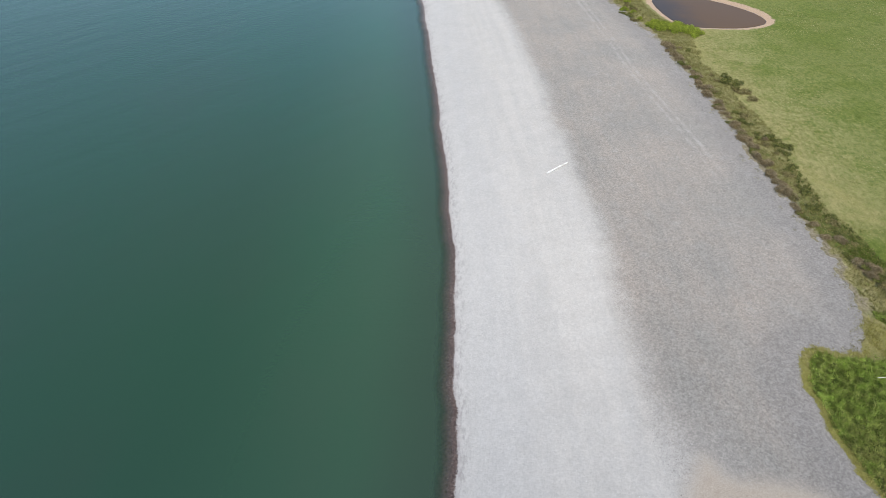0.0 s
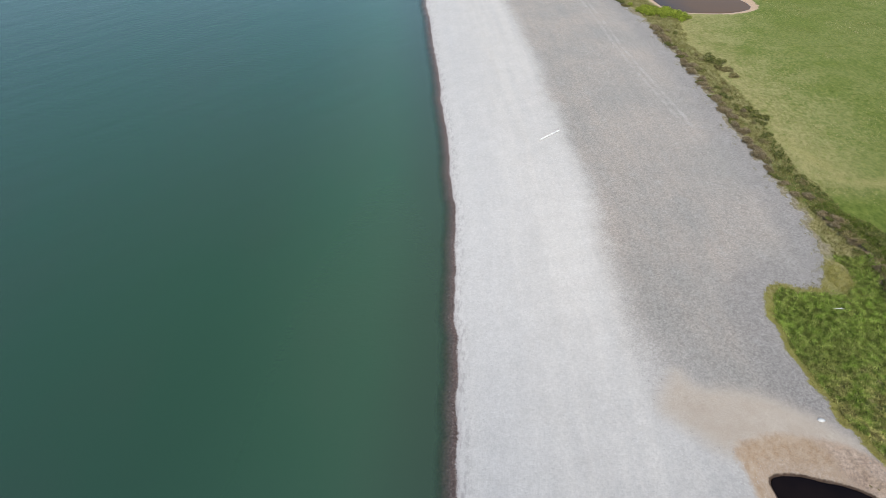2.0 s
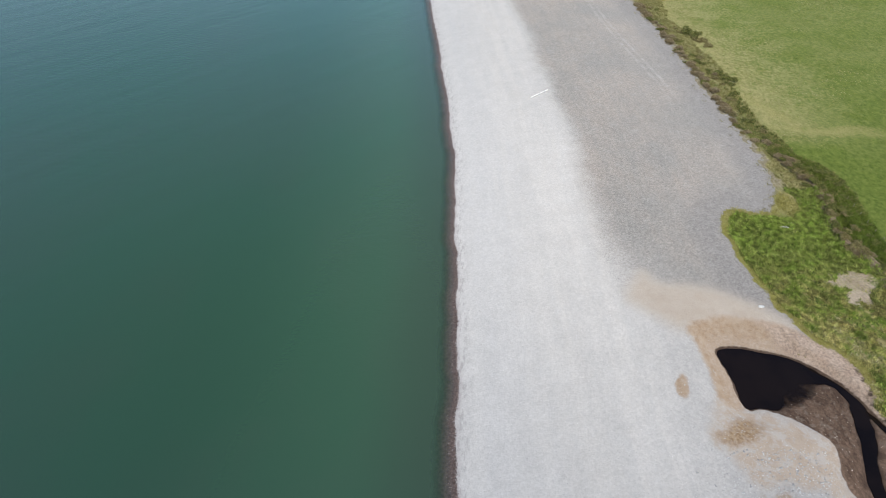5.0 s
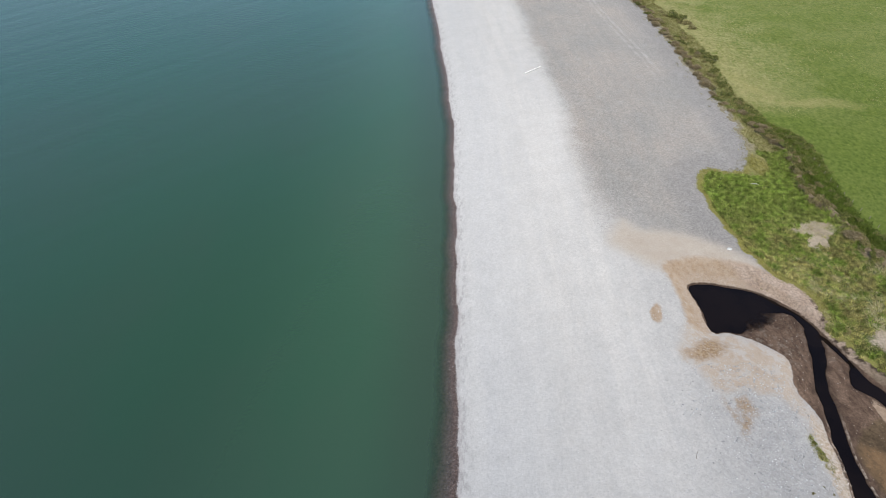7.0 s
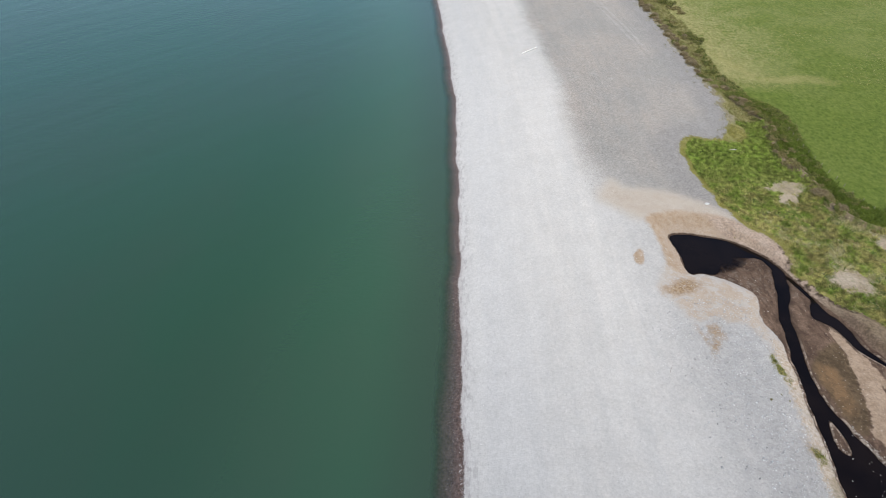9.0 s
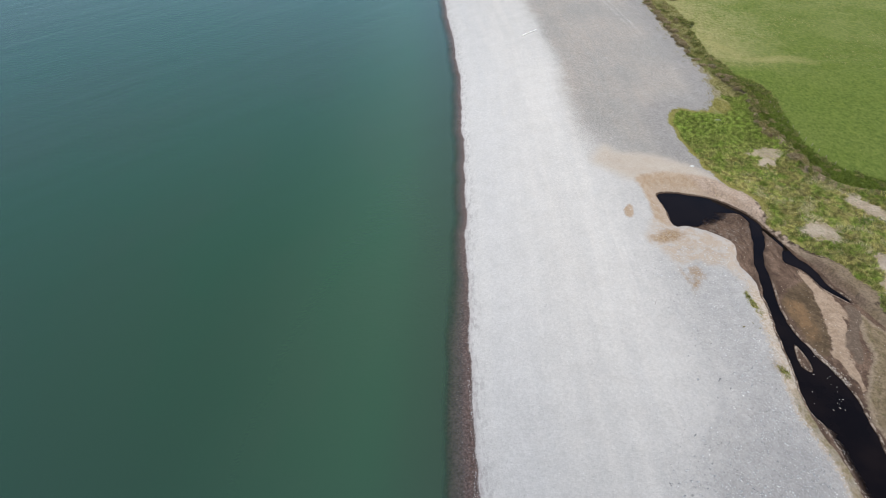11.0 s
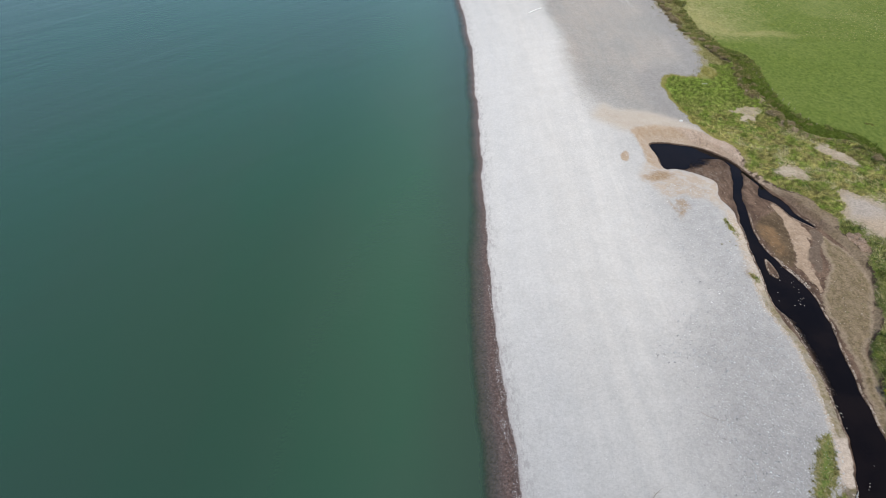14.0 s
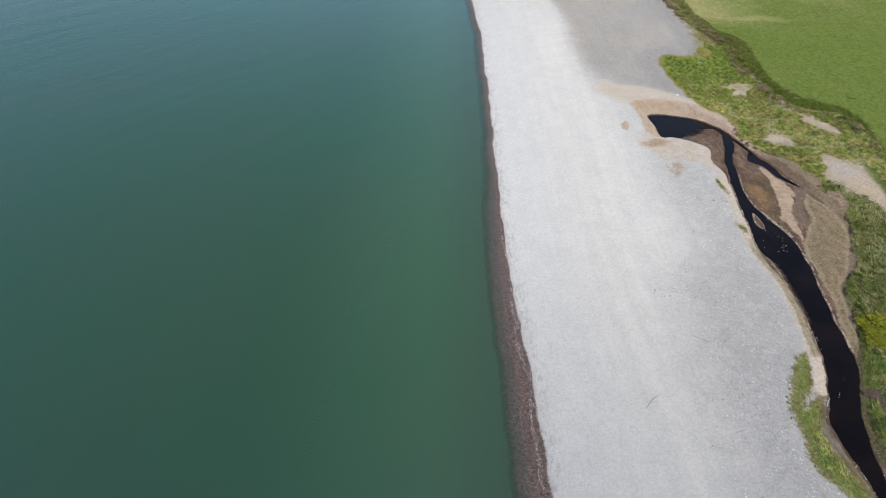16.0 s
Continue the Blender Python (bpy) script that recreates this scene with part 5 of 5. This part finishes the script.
# gorse on the east bank of the stream
for x, y, s in ((65.6, -54.6, 1.0), (68.4, -54.2, 1.15), (66.0, -57.4, 1.1), (69.0, -57.0, 1.2), (71.5, -54.8, 1.1), (71.8, -58.0, 1.1), (66.8, -59.8, 0.9), (64.6, -59.2, 0.8)):
    plant(4, x, y, s, 0.9)
for x, y, s in ((104.6, 29.8, 0.45), (112, 36.5, 0.35), (113.2, 36.0, 0.3)):
    plant(2, x, y, s, 0.6)

# ---- loose stones, clods ----
rng = random.Random(41)
for i in range(44):
    t = rng.random()
    if i < 14:
        x, y = 62.6 + 4.0 * t + rng.uniform(-0.5, 0.5), -21.0 - 5.8 * t + rng.uniform(-0.7, 0.5)
    elif i < 30:
        x, y = rng.uniform(57.2, 63.4), rng.uniform(-33, -25)
    else:
        y = rng.uniform(-62, -36)
        x = float(np.interp(y, [-61, -50, -42, -34], [55.4, 57.0, 57.4, 56.0])) + rng.uniform(-0.6, 0.7)
    s = rng.uniform(0.04, 0.085)
    boulder("stone", x, y, s * rng.uniform(1.0, 2.4), s, s, M_STREAM_STONE, "pale stone lying in the dark stream", "stone", 100 + i, max(ground_z(x, y), STREAM_Z - 0.02), rng.uniform(0, 180), "stones in the stream")
for i in range(16):
    x, y, s = 81.8 + rng.uniform(-1.1, 1.0), -15.0 + rng.uniform(-2.6, 2.6), rng.uniform(0.3, 0.85)
    boulder("clod", x, y, s * rng.uniform(1.0, 1.7), s * 0.75, s * 0.7, M_EARTH, "brown clod of earth fallen from the grassy bank", "clod", 200 + i, None, rng.uniform(0, 180), "fallen clods of the bank", 0.6, 2)
for i, (x, y, s) in enumerate(((54.6, -69.1, 0.07), (54.3, -69.6, 0.11), (53.9, -70.1, 0.08), (56.8, -66.3, 0.07))):
    boulder("stone", x, y, s * 1.3, s * 0.7, s * 0.6, M_STREAM_STONE, "pale stone standing out of the stream", "stone", 300 + i, STREAM_Z - 0.02, i * 35, "stones in the stream")


# ---- stuff: stones, grass, foam ----
def pick(n, x0, x1, y0, y1, test, seed, rounds=8):
    """About n chance places in a rectangle that pass a test of their zones."""
    g = np.random.default_rng(seed)
    xs, ys, zs = [], [], []
    for _ in range(rounds):
        x, y = g.uniform(x0, x1, n), g.uniform(y0, y1, n)
        z, d = land(x, y)
        ok = test(x, y, z, d)
        xs.append(x[ok]), ys.append(y[ok]), zs.append(z[ok])
        if sum(map(len, xs)) >= n:
            break
    return [np.concatenate(a)[:n] for a in (xs, ys, zs)]


def pebbles(name, places, material, label, small, large, seed):
    """Low stones with eight faces each, in one mesh."""
    x, y, z = places
    n, g = len(x), np.random.default_rng(seed)
    base = np.array([(1, 0, 0), (0, 1, 0), (-1, 0, 0), (0, -1, 0), (0, 0, 1), (0, 0, -1)], float)
    faces = np.array([(0, 1, 4), (1, 2, 4), (2, 3, 4), (3, 0, 4), (1, 0, 5), (2, 1, 5), (3, 2, 5), (0, 3, 5)])
    v = base[None] * g.uniform(0.75, 1.25, (n, 6, 1))
    a = g.uniform(0, 2 * np.pi, n)
    r = (small + (large - small) * g.random(n) ** 2.5)[:, None]
    rx, ry = v[..., 0] * r * g.uniform(1, 1.5, (n, 1)), v[..., 1] * r
    c, s = np.cos(a)[:, None], np.sin(a)[:, None]
    w = np.stack([x[:, None] + rx * c - ry * s, y[:, None] + rx * s + ry * c, z[:, None] + (v[..., 2] * 0.45 + 0.05) * r], -1)
    f = faces[None] + (np.arange(n) * 6)[:, None, None]
    return tagged(mesh_object(name, w.reshape(-1, 3), f.reshape(-1, 3), material), label, "stones", kind="stuff")


def blades(name, places, material, label, per, tall, wide, spread, lean, seed, comb=0.0):
    """Tufts of thin pointed blades, in one mesh."""
    x, y, z = (np.repeat(a, per) for a in places)
    n, g = len(x), np.random.default_rng(seed)
    x, y = x + g.normal(0, spread, n), y + g.normal(0, spread, n)
    a, b = g.uniform(0, 2 * np.pi, n), g.uniform(0, 2 * np.pi, n)
    if comb:
        swirl = 2.4 + 2.2 * value_noise(x, y, 5.0, 41) + 1.0 * value_noise(x, y, 1.6, 42)
        b = swirl + g.normal(0, 1.0 / comb, n)
    h, w = tall * g.uniform(0.5, 1.3, n), wide * g.uniform(0.6, 1.4, n)
    out = lean * h * g.uniform(0.3, 1.2, n)
    p = np.stack([np.stack([x - np.cos(a) * w / 2, y - np.sin(a) * w / 2, z - 0.05], -1), np.stack([x + np.cos(a) * w / 2, y + np.sin(a) * w / 2, z - 0.05], -1),
                  np.stack([x + np.cos(b) * out, y + np.sin(b) * out, z + h], -1)], 1)
    return tagged(mesh_object(name, p.reshape(-1, 3), np.arange(3 * n).reshape(-1, 3), material), label, "grass", kind="stuff")


dry = lambda x, y, z, d: (d["shore"] > 0.2) & (d["veg"] < -0.5) & (d["basin"] < -1.5) & (d["tan"] < 0.3)
pebbles("shingle", pick(42000, 0, 60, -95, 250, lambda x, y, z, d: dry(x, y, z, d) & (d["pale"] < 0), 51), M_PALE_STONES, "pale grey rounded shingle stones of the beach", 0.035, 0.085, 61)
pebbles("shingle", pick(34000, 18, 84, 28, 250, lambda x, y, z, d: dry(x, y, z, d) & (d["pale"] > 0), 52), M_GREY_STONES, "darker grey shingle stones of the beach crest", 0.04, 0.10, 62)
pebbles("wet_shingle", pick(9000, -6, 6, -95, 250, lambda x, y, z, d: (d["shore"] < 0.1) & (z > -0.15), 53), M_WET_STONES, "dark wet shingle stones along the water", 0.05, 0.15, 63)
grassy = lambda x, y, z, d: (d["veg"] > np.where(y < 20, 0.1, 1.5)) & (d["creek"] < 0) & (d["fall"] < 0.1) & ((d["straw"] < -0.3) | (y > 90)) & (d["bare"] < 1.2 * value_noise(x, y, 1.4, 66)) & (d["basin"] < -0.3)
clumpy = lambda x, y: value_noise(x, y, 2.6, 44) + 0.7 * value_noise(x, y, 1.1, 45)
west = lambda d: d["hedge"] < -0.6
blades("tall_grass", pick(15000, 54, 110, -8, 76, lambda x, y, z, d: grassy(x, y, z, d) & west(d) & (d["field"] < 0) & (clumpy(x, y) > np.where((y < 40) & (x > 70), -0.15, -0.75)), 54), M_TALL, "tall rough green grass beside the beach pool", 9, 0.52, 0.15, 0.24, 0.95, 64, 0.6)
blades("tall_grass", pick(5200, 84, 112, -6, 104, lambda x, y, z, d: (d["veg"] > 2) & (d["hedge"] > 0.4) & (x > 87.5 - 0.02 * y + 1.2 * value_noise(x, y, 3, 65)) & (d["field"] < 0.3) & (d["bare"] < 0), 101), M_SLOPE, "dark green grass on the slope below the field", 7, 0.5, 0.13, 0.25, 0.9, 102)
blades("tall_grass", pick(12000, 54, 112, -130, -8, lambda x, y, z, d: grassy(x, y, z, d) & (d["field"] < 0), 90), M_BANK, "dark green rough grass of the stream bank", 7, 0.55, 0.15, 0.3, 1.6, 91, 1.3)
west_edge = lambda x, y: x < np.interp(y, [-92, -84.6, -80, -74.8, -70.4, -65.8, -63], [46.4, 44.4, 44.6, 46.0, 48.2, 50, 51])
blades("tall_grass", pick(1300, 41, 58, -95, -4, lambda x, y, z, d: (d["tuft"] > 0.1) & ~west_edge(x, y), 55), M_TALL, "rough green grass growing on the shingle bank", 7, 0.40, 0.10, 0.2, 1.2, 65, 2.0)
blades("dry_grass", pick(700, 41, 58, -95, -4, lambda x, y, z, d: (d["tuft"] > -0.3) & west_edge(x, y), 88), M_BELT, "yellowed grass along the edge of the shingle", 7, 0.32, 0.10, 0.25, 1.2, 89)
blades("dead_grass", pick(4200, 58, 108, -70, 46, lambda x, y, z, d: grassy(x, y, z, d) & (west(d) | (y < -3)) & (d["field"] < -0.5) & (value_noise(x, y, 9, 31) > -0.1), 56), M_STRAW, "pale dead grass stalks in the rough grass", 7, 0.4, 0.10, 0.35, 2.6, 66, 2.2)
blades("rough_grass", pick(9000, 66, 104, 66, 255, lambda x, y, z, d: grassy(x, y, z, d) & (d["field"] < 1) & (d["pond"] < -4), 57), M_BELT, "rough grass between shingle and field", 6, 0.45, 0.10, 0.25, 0.8, 67)
blades("field_grass", pick(26000, 84, 190, -10, 265, lambda x, y, z, d: (d["field"] > 0) & (d["pond"] < -4), 58), M_SHORT, "short grazed grass of the field", 5, 0.16, 0.10, 0.25, 1.0, 68)
pebbles("foam", pick(2000, -6, 4, -92, -22, lambda x, y, z, d: np.abs(d["shore"] + 0.3 * np.interp(y, WET_Y, WET_X) + 0.4 * value_noise(x * 0.1, y, 5.0, 33)) < 0.3 + 0.3 * value_noise(x * 0.1, y, 1.7, 40), 59), M_FOAM, "white flecks of foam along the wash", 0.03, 0.09, 69)
blades("dead_grass", pick(620, 74, 84, 62, 77, lambda x, y, z, d: (d["veg"] > 0) & (np.hypot(x - 78.8, (y - 69.2) * 0.55) < 3.0), 70), M_GOLD, "yellowed grass at the shingle edge", 6, 0.3, 0.09, 0.35, 1.2, 71)
tussocky = lambda x, y, z, d: (d["field"] > 0.5) & (d["pond"] < -5) & (value_noise(x, y, 16, 35) + 0.5 * value_noise(x, y, 5, 36) > 0.05)
blades("tussocks", pick(1800, 84, 185, 95, 262, tussocky, 72), M_SLOPE, "small dark tussocks scattered over the field", 9, 0.16, 0.16, 0.3, 1.4, 73)
blades("tussocks", pick(520, 84, 112, -5, 130, lambda x, y, z, d: (d["field"] > -1.6) & (d["field"] < 1.0) & (d["veg"] > 3), 74), M_DARK, "dark grass tussocks along the edge of the field", 10, 0.45, 0.16, 0.25, 0.8, 75)
blades("straw_grass", pick(2200, 90, 185, 95, 262, lambda x, y, z, d: (d["field"] > 0.5) & (d["pond"] < -5) & (value_noise(x, y * 1.6, 22, 37) > 0.15), 76), M_STRAW, "dry straw-coloured patches in the field grass", 6, 0.16, 0.12, 0.35, 1.3, 77)
# small weeds on the shingle
for x, y, size in ((51.5, -15.3, 0.22), (53.7, -14.3, 0.16), (54.7, -15.3, 0.18), (45.1, -69.4, 0.22), (43.9, -71.1, 0.2), (43.5, -72.2, 0.24), (45.6, -67.5, 0.18), (42.6, -75.2, 0.22), (44.4, -73.4, 0.16), (62.0, 26.9, 0.2), (62.8, 26.3, 0.16)):
    plant(0, x, y, size * 0.8, 0.6)
bar_edge = lambda x, y, z, d: (d["water"] > -0.7) & (d["water"] < 0.5)
pebbles("gravel", pick(300, 61, 68, -28, -19, bar_edge, 78), M_STREAM_GRAVEL, "pale gravel along the edge of the dark stream", 0.05, 0.17, 79)
pebbles("gravel", pick(900, 48, 60, -90, -5, lambda x, y, z, d: (d["water"] > -0.7) & (d["water"] < 0.25) & (value_noise(x, y, 4, 38) > 0), 80), M_STREAM_GRAVEL, "scattered pale gravel on the stream bank", 0.04, 0.13, 81)
pebbles("gravel", pick(500, 55, 80, -40, 24, lambda x, y, z, d: (d["basin"] > 0.4) & (d["water"] < -0.4), 82), M_STREAM_GRAVEL, "pale stones strewn over the stream mud", 0.03, 0.10, 83)
blades("shingle_weeds", pick(420, 70, 84, 66, 230, lambda x, y, z, d: (d["veg"] < 0.3) & (d["veg"] > -2.2) & (value_noise(x, y, 5, 39) > 0), 84), M_BELT, "straggling weeds at the edge of the shingle", 6, 0.28, 0.1, 0.2, 0.9, 85)

pebbles("gravel", pick(520, 54, 67, -66, -27, lambda x, y, z, d: (d["water"] > -0.4) & (d["water"] < 0.1) & (x > np.interp(y, [-66, -50, -38, -27], [57, 60.5, 61.5, 62])), 86), M_STREAM_GRAVEL, "thin line of pale gravel under the grassy bank", 0.04, 0.12, 87)
pebbles("cobbles", pick(8000, 28, 58, -95, 8, lambda x, y, z, d: dry(x, y, z, d) & (d["coarse"] > 2 + 4 * value_noise(x, y, 6, 46) + 9 * value_noise(x, y, 0.4, 47)) & (d["tuft"] < 0), 92), M_COBBLE, "larger pale and grey stones among the shingle", 0.05, 0.17, 93)
blades("dead_grass", pick(260, 74, 85, 40, 49, lambda x, y, z, d: ellipse(x, y, 79.8, 45, 3.6, 3.4, 0) > 0, 94), M_STRAW, "pale dead stalks strewn over a bare patch", 5, 0.14, 0.08, 0.3, 4.0, 95, 1.0)
blades("dry_grass", pick(900, 57, 84, 20, 72, lambda x, y, z, d: (d["veg"] > -0.1) & (d["veg"] < 1.6), 96), M_GOLD, "yellowed grass fringe along the grey shingle", 6, 0.3, 0.10, 0.25, 1.2, 97)
blades("tussocks", pick(420, 58, 108, -60, 72, lambda x, y, z, d: grassy(x, y, z, d) & (d["field"] < -1) & (value_noise(x, y, 2.2, 49) > 0.25), 98), M_DARK, "dark green tussocks in the rough grass", 9, 0.5, 0.14, 0.3, 1.0, 99)
pebbles("gravel", pick(420, 55.5, 60, -58, -30, lambda x, y, z, d: (d["water"] > -0.1) & (z > STREAM_Z - 0.2) & (value_noise(x, y, 1.6, 69) > -0.2), 103), M_STREAM_GRAVEL, "brown and pale gravel showing through the shallow stream", 0.04, 0.12, 104)
